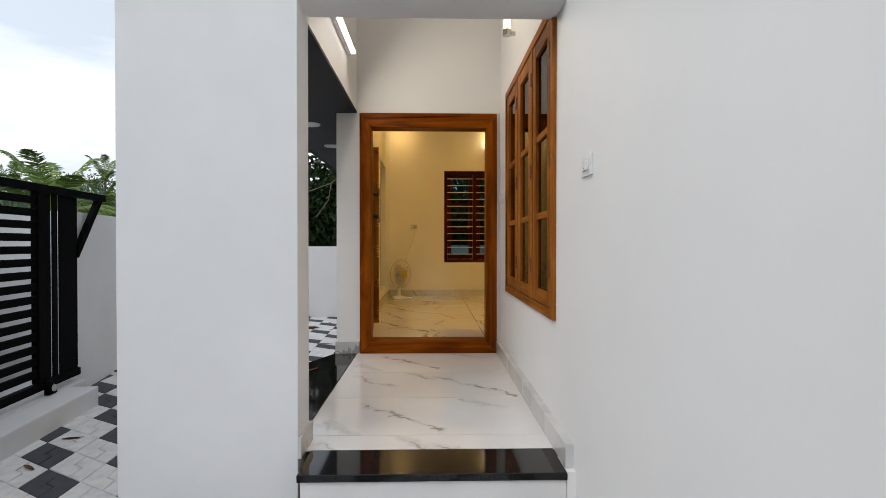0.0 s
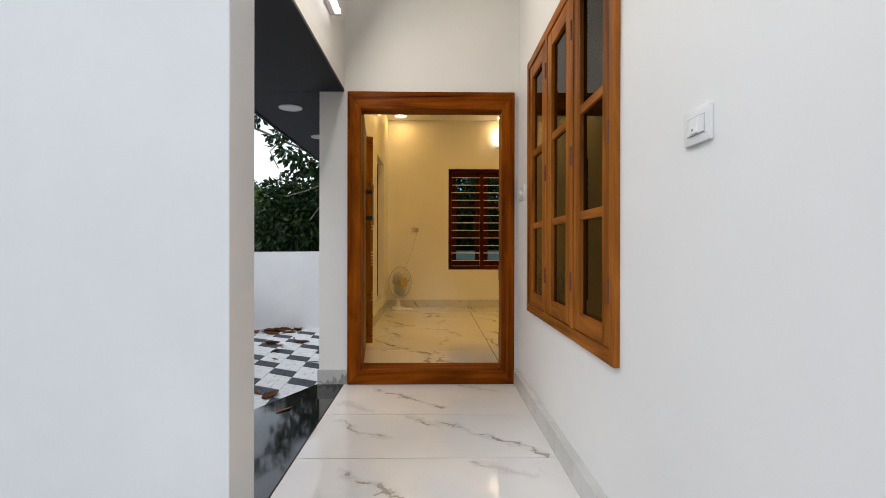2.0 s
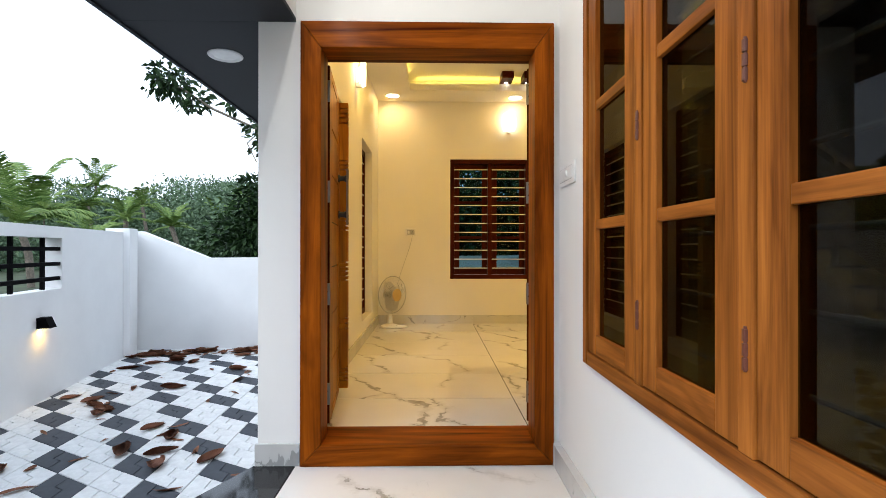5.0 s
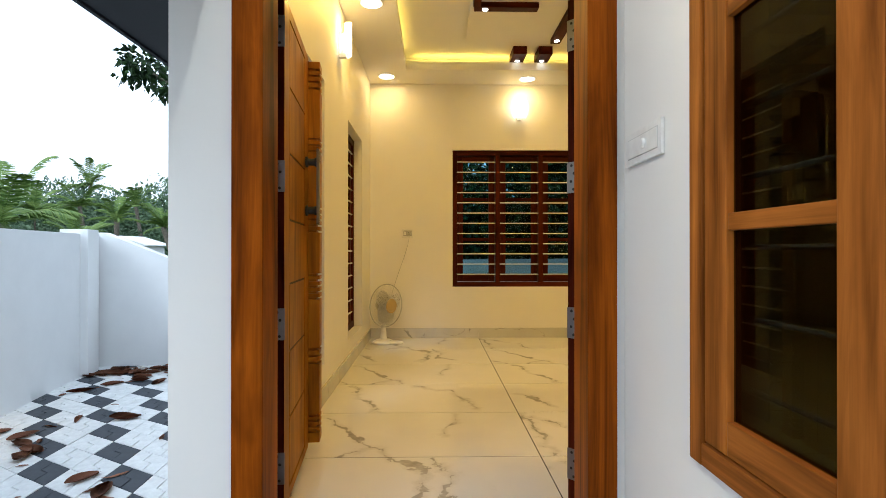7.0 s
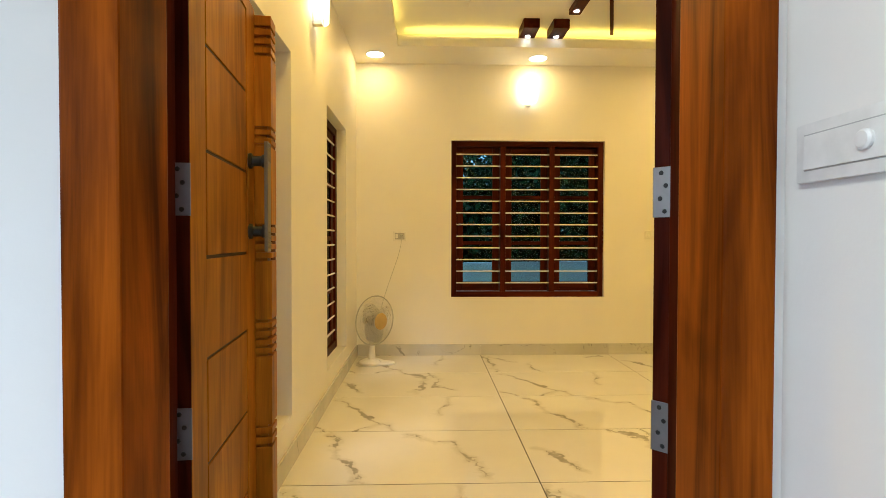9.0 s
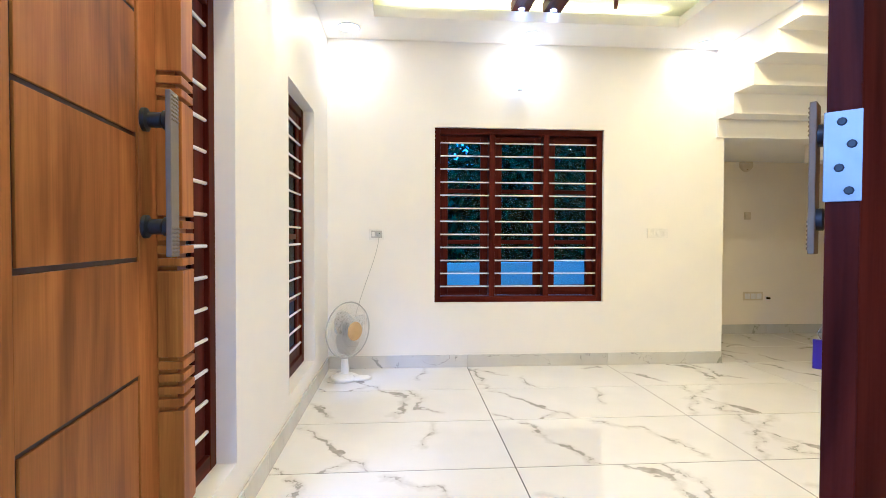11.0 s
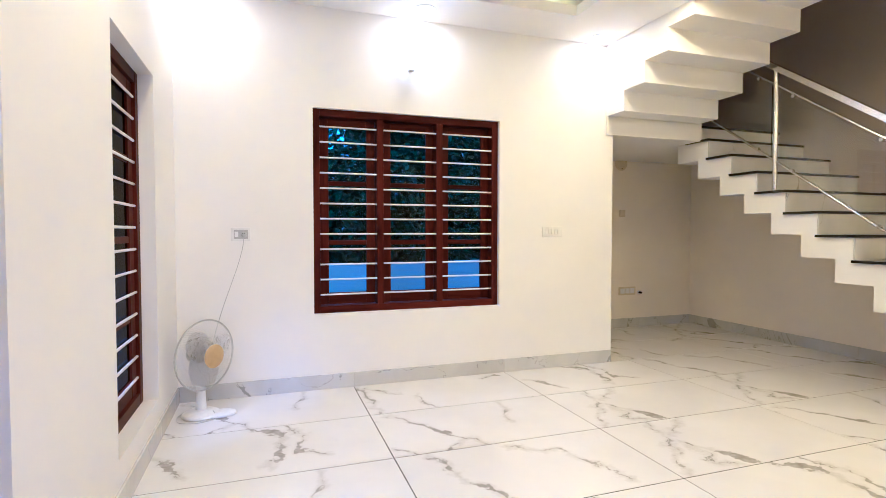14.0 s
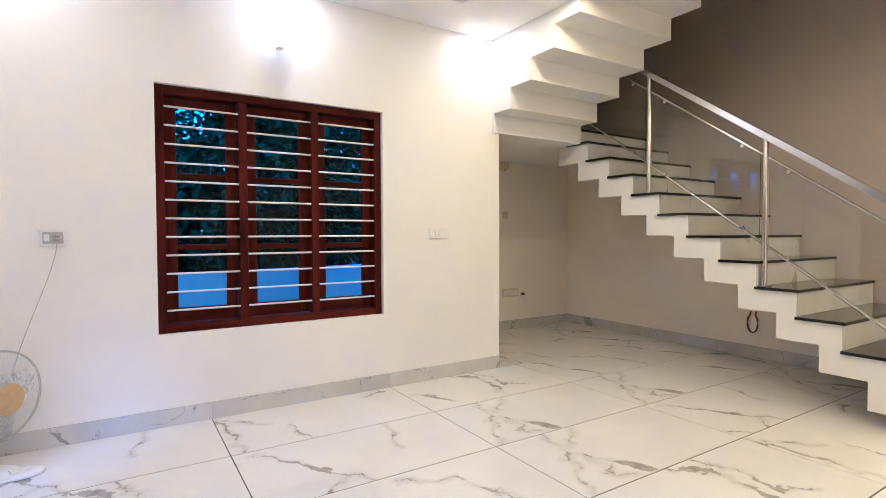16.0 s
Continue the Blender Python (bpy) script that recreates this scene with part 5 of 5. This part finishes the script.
# ---- fallen leaves ----
def dead_leaf(seed, size):
    rng = random.Random(seed)
    bm = bm_new()
    n, rows_n = 9, []
    curl, bend, twist = rng.uniform(0.5, 2.6), rng.uniform(-0.6, 1.0), rng.uniform(-1.4, 1.4)
    for k in range(n):
        f = k / (n - 1)
        w = size * 0.15 * math.sin(math.pi * min(0.98, 0.05 + 0.93 * f)) ** 0.8 + 0.002
        x = (f - 0.5) * size * (1 - 0.12 * bend)
        z = 0.35 * size * bend * (f - 0.45) ** 2 + 0.01
        row = []
        for j in range(5):
            g = (j / 4 - 0.5) * 2
            a = g * curl * 0.6 + twist * (f - 0.5)
            row.append(bm.verts.new((x, w * math.sin(a) / 0.8, z + w * (1 - math.cos(a)) + rng.uniform(0, 0.003))))
        rows_n.append(row)
    for a, b in zip(rows_n, rows_n[1:]):
        for j in range(4):
            bm.faces.new((a[j], a[j + 1], b[j + 1], b[j]))
    bmesh.ops.solidify(bm, geom=bm.faces[:], thickness=0.001)
    low = min(v.co.z for v in bm.verts)
    bmesh.ops.translate(bm, vec=(0, 0, -low), verts=bm.verts)
    return mesh_of("fallen_leaf", bm, DEADLEAF, True)


LEAVES = [dead_leaf(k, s) for k, s in enumerate((0.23, 0.18, 0.27, 0.13, 0.21, 0.10, 0.25, 0.07))]
rng = random.Random(11)
spots = [(-1.77, 5.60), (-1.55, 5.62), (-1.69, 5.38), (-2.25, 5.50), (-2.30, 5.05), (-2.45, 5.35), (-2.75, 6.55), (-2.62, 6.30), (-2.62, 5.30), (-1.45, 5.05), (-2.05, 5.62), (-2.85, 6.0), (-1.05, 5.2), (-3.54, 7.96), (-3.46, 8.10), (-3.39, 8.23), (-3.30, 8.36), (-3.20, 8.47), (-3.10, 8.52), (-3.0, 7.07), (-2.9, 7.25), (-2.83, 6.73), (-2.91, 6.67), (-2.84, 7.65), (-2.09, 6.09), (-1.92, 6.13), (-2.98, 9.12), (-3.11, 8.97), (-3.3, 8.83)]
for k in range(85):                                   # drift along the back wall
    f = rng.random()
    spots.append((-3.75 + 1.55 * f + rng.uniform(-0.1, 0.1), 8.98 + 0.25 * f + -abs(rng.gauss(0, 0.22)) + 0.10))
for k in range(26):
    spots.append((rng.uniform(-3.3, -1.2), rng.uniform(5.2, 8.8)))
for k, (x, y) in enumerate(spots):
    lf = new("fallen_leaf", LEAVES[k % len(LEAVES)])
    lf.matrix_basis = pose(x, y, GROUND + 0.001, rng.uniform(-5, 5), rng.uniform(-5, 5), rng.uniform(0, 360))
    tagged(lf, "dry curled brown leaf fallen on the paving", "leaf", "fallen leaves")
for x, y, z, a in ((-0.80, 3.85, 0.001, 60), (-2.36, 3.62, GROUND + 0.001, 20), (-2.30, 3.16, GROUND + 0.001, 150)):
    lf = new("fallen_leaf", LEAVES[3])
    lf.matrix_basis = pose(x, y, z, 0, 0, a)
    tagged(lf, "dry curled brown leaf fallen on the paving", "leaf", "fallen leaves")
# ---- trees ----
def leaf_cloud(name, spots_r, count, size, mat, parent, seed, droop=0.6, shell=0.55):
    """Many small folded leaves scattered through ellipsoidal clumps (centre, radii)."""
    g = np.random.default_rng(seed)
    total = sum(r[0] * r[1] * r[2] for _, r in spots_r)
    verts, faces = [], []
    for c, r in spots_r:
        n = max(12, int(count * r[0] * r[1] * r[2] / total))
        d = g.normal(size=(n, 3))
        d /= np.linalg.norm(d, axis=1)[:, None]
        rad = g.uniform(shell, 1.0, n) ** 0.7 * (1 + 0.18 * np.sin(7 * d[:, 0] + 5 * d[:, 2]) * np.cos(6 * d[:, 1]))
        pos = np.array(c) + d * np.array(r) * rad[:, None]
        for p, dd in zip(pos, d):
            s = size * g.uniform(0.6, 1.25)
            out = Vector(dd) + Vector(g.normal(size=3)) * 0.7 + Vector((0, 0, -droop))
            out.normalize()
            side = out.cross(Vector(g.normal(size=3)))
            if side.length < 1e-3:
                continue
            side.normalize()
            up = side.cross(out)
            b = Vector(p)
            k = len(verts)
            verts += [b, b + out * s * 0.45 + side * s * 0.24 + up * s * 0.08, b + out * s, b + out * s * 0.45 - side * s * 0.24 + up * s * 0.08, b + out * s * 0.5]
            faces += [(k, k + 1, k + 4), (k + 1, k + 2, k + 4), (k + 2, k + 3, k + 4), (k + 3, k, k + 4)]
    data = bpy.data.meshes.new(name)
    data.from_pydata([tuple(v) for v in verts], [], faces)
    data.materials.append(mat)
    ob = new(name, data)
    ob.parent = parent
    return ob


tree = thing("garden_tree", "dense broad-leaved tree behind the boundary wall", "tree")
bm = bm_new()
limbs = [
    [(-0.9, 12.3, -0.5), (-1.0, 12.2, 1.0), (-1.2, 12.0, 2.2), (-1.5, 11.8, 3.2)],
    [(-1.2, 12.0, 2.2), (-2.0, 11.6, 2.7), (-3.0, 11.3, 3.1), (-3.8, 11.2, 3.45), (-4.5, 11.2, 3.9)],
    [(-1.05, 12.2, 1.2), (-2.0, 11.7, 1.6), (-3.0, 11.4, 1.5)],
    [(-1.0, 12.2, 0.9), (0.2, 11.8, 1.6), (1.5, 11.5, 1.8), (2.6, 11.5, 1.6)],
    [(-3.0, 11.3, 3.1), (-3.2, 11.2, 2.85), (-3.0, 11.1, 2.5)],
]
for path, r in zip(limbs, (0.10, 0.022, 0.03, 0.045, 0.010)):
    tube(bm, path, r, 7)
for path in ([(-1.55, 10.75, 3.0), (-1.75, 10.7, 2.7), (-1.7, 10.65, 2.4), (-1.95, 10.6, 2.15), (-2.35, 10.6, 2.0), (-2.7, 10.6, 1.9)],
             [(-1.75, 10.7, 2.7), (-2.0, 10.65, 2.75), (-2.3, 10.6, 2.55)],
             [(-1.3, 10.8, 2.9), (-1.35, 10.65, 2.4), (-1.6, 10.6, 1.9)],
             [(-1.95, 10.6, 2.15), (-2.0, 10.55, 1.8), (-2.25, 10.55, 1.45)]):
    tube(bm, path, 0.011, 6)
part("trunk", bm, BARK, tree, "", True)
CLUMPS = [((-3.45, 11.3, 0.95), (0.65, 0.5, 0.65)), ((-2.9, 11.25, 1.35), (0.75, 0.6, 0.75)), ((-2.95, 11.3, 1.95), (0.5, 0.5, 0.5)), ((-2.2, 11.3, 1.75), (0.9, 0.7, 0.85)), ((-1.4, 11.5, 2.4), (1.0, 0.8, 0.9)),
          ((-1.2, 11.3, 1.1), (1.0, 0.6, 0.9)), ((-0.3, 11.2, 1.7), (1.0, 0.6, 1.0)), ((0.6, 11.2, 1.2), (1.0, 0.6, 0.9)), ((1.4, 11.2, 1.9), (1.0, 0.6, 0.9)), ((2.2, 11.3, 1.2), (1.0, 0.6, 0.9)), ((3.1, 11.5, 1.6), (1.0, 0.6, 0.9)),
          ((0.4, 12.0, 1.2), (1.4, 0.5, 1.2)), ((2.4, 12.0, 1.2), (1.4, 0.5, 1.2)), ((1.0, 11.6, 3.3), (0.9, 0.5, 0.35)), ((0.9, 11.9, 2.5), (0.9, 0.4, 0.6)), ((2.2, 11.7, 2.6), (1.2, 0.7, 0.7)), ((-0.5, 12.2, 2.9), (0.8, 0.5, 1.0)), ((2.2, 12.2, 3.0), (1.3, 0.5, 1.0)), ((-2.0, 12.2, 1.6), (1.0, 0.5, 1.0)), ((-2.6, 12.0, 0.9), (0.8, 0.5, 0.7)), ((-1.5, 12.3, 2.7), (0.9, 0.5, 0.9))]
leaf_cloud("crown", CLUMPS, 44000, 0.14, LEAF, tree, 3, 0.6, 0.25)
leaf_cloud("branch_leaves", [((-4.55, 11.2, 3.95), (0.42, 0.35, 0.36)), ((-4.15, 11.2, 3.62), (0.30, 0.3, 0.22)), ((-3.45, 11.2, 3.55), (0.24, 0.2, 0.14)), ((-3.0, 11.25, 3.2), (0.28, 0.25, 0.20)), ((-2.85, 11.2, 2.85), (0.34, 0.25, 0.22)), ((-2.5, 11.2, 2.6), (0.4, 0.3, 0.3))], 900, 0.15, LEAF, tree, 5, 0.9, 0.1)


def palm(x, y, crown_z, length, seed, fronds=14):
    rng_p = random.Random(seed)
    p = thing("coconut_palm", "coconut palm with long drooping fronds", "palm tree", None, "coconut palms")
    base = Vector((x + rng_p.uniform(-0.6, 0.6), y, GROUND - 0.06))
    top = Vector((x, y, crown_z))
    part("trunk", tube(bm_new(), [base, base.lerp(top, 0.5) + Vector((0.15, 0, 0)), top], 0.13, 8), BARK, p, "", True)
    for k in range(fronds):
        a = 2 * math.pi * (k + rng_p.uniform(-0.3, 0.3)) / fronds
        rise = rng_p.choice((0.2, 0.6, 1.0, 1.5, 2.1, 2.7)) + rng_p.uniform(-0.1, 0.2)
        d = Vector((math.cos(a), math.sin(a), 0))
        side = Vector((-d.y, d.x, 0))
        verts, faces, spine = [], [], []
        n = 52
        for q in range(n + 1):
            f = q / n
            spine.append(top + d * length * (f - 0.10 * f * f) / (1 + 0.28 * rise) + Vector((0, 0, length * (rise * f - (0.28 + 0.40 * rise) * f * f) / (1 + 0.28 * rise))))
        for q in range(1, n + 1):
            f = q / n
            w = length * 0.19 * rng_p.uniform(0.75, 1.15) * math.sin(math.pi * min(0.97, 0.12 + 0.85 * f)) + 0.05
            fwd = (spine[q] - spine[q - 1]).normalized()
            for sgn in (-1, 1):
                tip = spine[q] + side * sgn * w * 0.8 + fwd * w * 0.75 + Vector((0, 0, -w * rng_p.uniform(0.25, 0.6)))
                wide = fwd * 0.0070 * length
                i0 = len(verts)
                verts += [spine[q] - wide, spine[q] + wide, spine[q].lerp(tip, 0.55) + wide * 0.9 + Vector((0, 0, 0.02)), tip, spine[q].lerp(tip, 0.55) - wide * 0.9]
                faces += [(i0, i0 + 1, i0 + 2, i0 + 4), (i0 + 4, i0 + 2, i0 + 3)]
        for q in range(n):
            i0 = len(verts)
            h = side * 0.02
            verts += [spine[q] - h, spine[q] + h, spine[q + 1] + h * 0.8, spine[q + 1] - h * 0.8]
            faces.append((i0, i0 + 1, i0 + 2, i0 + 3))
        data = bpy.data.meshes.new("frond")
        data.from_pydata([tuple(v) for v in verts], [], faces)
        data.materials.append(PALM)
        new("frond", data).parent = p
    return p


for k, (x, y, z, ln) in enumerate(((-15.7, 22.0, 2.0, 3.4), (-17.0, 31.1, 2.7, 1.7), (-13.7, 29.5, 2.2, 1.6), (-22.2, 42.0, 4.4, 2.1), (-16.7, 27.7, 1.3, 2.2), (-32.8, 53.0, 7.2, 3.2))):
    palm(x, y, z, ln, 20 + k)
rng = random.Random(31)
for k in range(13):
    a, far = radians(-50 + 3.1 * k + rng.uniform(-1, 1)), rng.uniform(42, 62)
    palm(far * math.sin(a), far * math.cos(a), 1.0 + far * rng.uniform(0.04, 0.085), rng.uniform(2.0, 2.8), 40 + k, 15)

g = np.random.default_rng(8)
clumps = []
for k in range(230):
    a = radians(g.uniform(-54, -8))
    far = g.uniform(46, 90)
    x, y = far * math.sin(a), far * math.cos(a)
    top = 1.6 + (far - 40) * 0.15 + g.uniform(-0.5, 2.0) + (1.6 if -26 < math.degrees(a) < -19 else 0)
    r = g.uniform(1.4, 3.0)
    for q in range(4):
        clumps.append(((x + g.uniform(-2, 2), y + g.uniform(-2, 2), top - r * (0.7 + 0.9 * q)), (r * g.uniform(0.8, 1.3), r, r * g.uniform(0.7, 1.0))))
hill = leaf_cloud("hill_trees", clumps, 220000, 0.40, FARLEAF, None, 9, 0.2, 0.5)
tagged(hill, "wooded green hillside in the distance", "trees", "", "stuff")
# sparse ring of trees out of view, added only to be reflected
clumps = []
for k in range(90):
    a = radians(g.uniform(12, 298))
    far = g.uniform(30, 70)
    r = g.uniform(2.0, 3.5)
    clumps.append(((far * math.sin(a), far * math.cos(a), g.uniform(0, 3)), (r, r, r)))
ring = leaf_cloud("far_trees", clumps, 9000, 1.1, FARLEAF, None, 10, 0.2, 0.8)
tagged(ring, "distant green trees added out of view for reflections", "trees", "", "stuff")
bm = bm_new()
grid = []
for k in range(13):
    far = 46 + 5 * k
    row = []
    for q in range(45):
        a = radians(-64 + 1.6 * q)
        rise = -0.6 + 1.3 * min(1, k / 2) + 0.13 * (far - 46) + 0.5 * math.sin(q * 1.7 + k) * math.cos(q * 0.6 - k)
        row.append(bm.verts.new((far * math.sin(a), far * math.cos(a), rise if k else -0.9)))
    grid.append(row)
for ra, rb in zip(grid, grid[1:]):
    for q in range(44):
        bm.faces.new((ra[q], ra[q + 1], rb[q + 1], rb[q]))
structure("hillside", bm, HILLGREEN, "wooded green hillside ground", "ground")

# far house among the palms
house = thing("far_house", "small white house with a pale roof among palms", "house")
part("wall", one_box(-21.2, -18.0, 35.5, 38.0, GROUND - 0.06, 1.3), OUTWALL, house)
bm = bm_new()
prism(bm, [(-21.6, 1.30), (-17.6, 1.30), (-17.6, 1.35), (-19.6, 1.95), (-21.6, 1.35)], 35.1, 38.4, "xz")
part("roof", bm, PAVE_W, house, "pale sheet roof")
part("window", one_box(-20.1, -19.3, 35.45, 35.52, 0.4, 1.0), BLACK, house, "dark window")
# ---- floor tiles and pavers ----
def slab_piece(outline, thick, bevel=0.0):
    """A thin slab with a chamfered rim, top at z = 0, round its own centre."""
    bm = bm_new()
    c = Vector((sum(p[0] for p in outline) / len(outline), sum(p[1] for p in outline) / len(outline), 0))
    pts = [Vector((p[0], p[1], 0)) - c for p in outline]
    ring0 = [bm.verts.new((p.x, p.y, -thick)) for p in pts]
    ring1 = [bm.verts.new((p.x, p.y, -bevel)) for p in pts]
    ring2 = []
    n = len(pts)
    for k, p in enumerate(pts):
        a, b = (p - pts[k - 1]).normalized(), (pts[(k + 1) % n] - p).normalized()
        inward = (Vector((-a.y, a.x, 0)) + Vector((-b.y, b.x, 0))).normalized()
        ring2.append(bm.verts.new((p.x + inward.x * bevel, p.y + inward.y * bevel, 0)))
    for r0, r1 in ((ring0, ring1), (ring1, ring2)):
        for k in range(n):
            bm.faces.new((r0[k], r0[(k + 1) % n], r1[(k + 1) % n], r1[k]))
    bm.faces.new(ring2)
    return bm, c


def place_tile(name, x0, x1, y0, y1, z, parent, mat, corner):
    """A tile cut to x0..x1, y0..y1, whose printed face begins at corner."""
    jx, jy = 0.0026, 0.0034
    bm, c = slab_piece([(x0 + jx, y0 + jy), (x1 - jx, y0 + jy), (x1 - jx, y1 - jy), (x0 + jx, y1 - jy)], 0.008, 0.0008)
    bmesh.ops.translate(bm, vec=(c.x - corner[0], c.y - corner[1], 0), verts=bm.verts)
    ob = part(name, bm, mat, parent)
    ob.location = (corner[0], corner[1], z)
    return ob


floor_ob = bpy.data.objects["floor"]
LAID = {2: (3, 0, 2, 4), 3: (4, 1, 1, 4), 4: (2, 1, 0, 3), 1: (0, 4, 0, 2)}     # printed faces by column, from the back wall on
for ci, (xa, xb) in enumerate(zip(CX, CX[1:])):
    for ri, (ya, yb) in enumerate(zip(CY, CY[1:])):
        face = FACES[LAID.get(ci, (2, 4, 1, 0))[(10 - ri) % 4]]
        for rx0, rx1, ry0, ry1 in ((X_LEFT, X_STAIR, 4.675, Y_BACK), (X_WALL + 0.16, X_STAIR, 1.9, 4.675), (X_JAMB, X_STAIR, Y_BACK, Y_REC)):
            a, b, c, d = max(xa, rx0), min(xb, rx1), max(ya, ry0), min(yb, ry1)
            if b - a > 0.02 and d - c > 0.02:
                place_tile("marble_tile", a, b, c, d, FLOOR, floor_ob, face, (xa, ya))
porch_ob = bpy.data.objects["porch_floor"]
cuts_y = [2.385, 2.557, 3.163, 3.769, Y_DOOR]
for k, (ya, yb) in enumerate(zip(cuts_y, cuts_y[1:])):
    place_tile("marble_tile", -0.555, X_WALL, ya, yb, 0.0, porch_ob, PORCH_FACES[(k + 1) % 2], (-0.555, yb - 0.606))
bm, c = slab_piece([(-0.470, 2.135), (0.613, 2.135), (0.613, 2.384), (-0.470, 2.384)], 0.03, 0.003)
ob = part("granite_nosing", bm, GRANITE, porch_ob, "polished black granite step edge")
ob.location = (c.x, c.y, 0.0)
bm, c = slab_piece([(-0.557, 2.51), (-0.557, Y_DOOR - 0.001), (-0.742, Y_DOOR - 0.001), (-1.10, 3.6), (-1.10, 2.51)], 0.03, 0.003)
ob = part("granite_border", bm, GRANITE, porch_ob, "polished black granite border")
ob.location = (c.x, c.y, 0.0)
part("riser_tile", one_box(-0.460, 0.611, 2.15, 2.16, GROUND, -0.031), MARBLE, porch_ob, "white marble step riser")

E1, E2 = Vector((-0.0077, 0.239, 0)), Vector((0.297, -0.171, 0))
ORIGIN = Vector((-1.942, 4.891, 0)) - E1
yard_ob = bpy.data.objects["yard"]


def unit_outline(side):
    """Half of a paving unit, cut by a jogged joint, in its own skewed axes."""
    if side == 0:
        st = [(0, 0), (0, 0.63), (0.5, 0.63), (0.5, 0.39), (1, 0.39), (1, 0)]
    else:
        st = [(0, 0.63), (0, 1), (1, 1), (1, 0.39), (0.5, 0.39), (0.5, 0.63)]
    pts = [E1 * a + E2 * b for a, b in st]
    return [(p.x, p.y) for p in pts]


def inset(outline, d):
    pts = [Vector((*p, 0)) for p in outline]
    out, n = [], len(pts)
    for k, p in enumerate(pts):
        a, b = (p - pts[k - 1]).normalized(), (pts[(k + 1) % n] - p).normalized()
        na, nb = Vector((-a.y, a.x, 0)), Vector((-b.y, b.x, 0))
        out.append(p + (na + nb) / (1 + na.dot(nb)) * d)
    return [(p.x, p.y) for p in out]


halves = []
for side in (0, 1):
    bm, c = slab_piece(inset(unit_outline(side), 0.0022), 0.03, 0.0025)
    halves.append(({True: mesh_of("paver", bm.copy(), PAVE_D), False: mesh_of("paver", bm, PAVE_W)}, c))
rest = {True: ([], []), False: ([], [])}
made = 0
for i in range(-34, 36):
    for k in range(-14, 18):
        base = ORIGIN + E1 * i + E2 * k
        mid = base + (E1 + E2) / 2
        side = (WALL_LINE if mid.y > 4.55 else GATE_LINE).inverted() @ mid
        limit = -0.9 if mid.y > 2.4 else 0.55
        if not (-2.9 < mid.y < 9.55 and side.x < (0.16 if mid.y > 4.55 else 0.10 if mid.y < 4.2 else 0.45) and mid.x < limit) or (mid.x > -1.25 and 2.2 < mid.y < 4.2):
            continue
        dark = (i + k) % 3 == 0
        for data, c in halves:
            at = base + c + Vector((0, 0, GROUND + random.uniform(-0.0015, 0.0015)))
            if 4.3 < mid.y < 7.0 and made < 300:
                ob = new("paver", data[dark])
                ob.parent, ob.location = yard_ob, at
                made += 1
            else:
                verts, faces = rest[dark]
                n0 = len(verts)
                verts += [tuple(v.co + at) for v in data[dark].vertices]
                faces += [[n0 + q for q in f.vertices] for f in data[dark].polygons]
for dark, (verts, faces) in rest.items():
    data = bpy.data.meshes.new("paver_field")
    data.from_pydata(verts, [], faces)
    data.materials.append(PAVE_D if dark else PAVE_W)
    ob = new("paver_field", data)
    ob.parent = yard_ob
    ob["kind"] = "stuff"
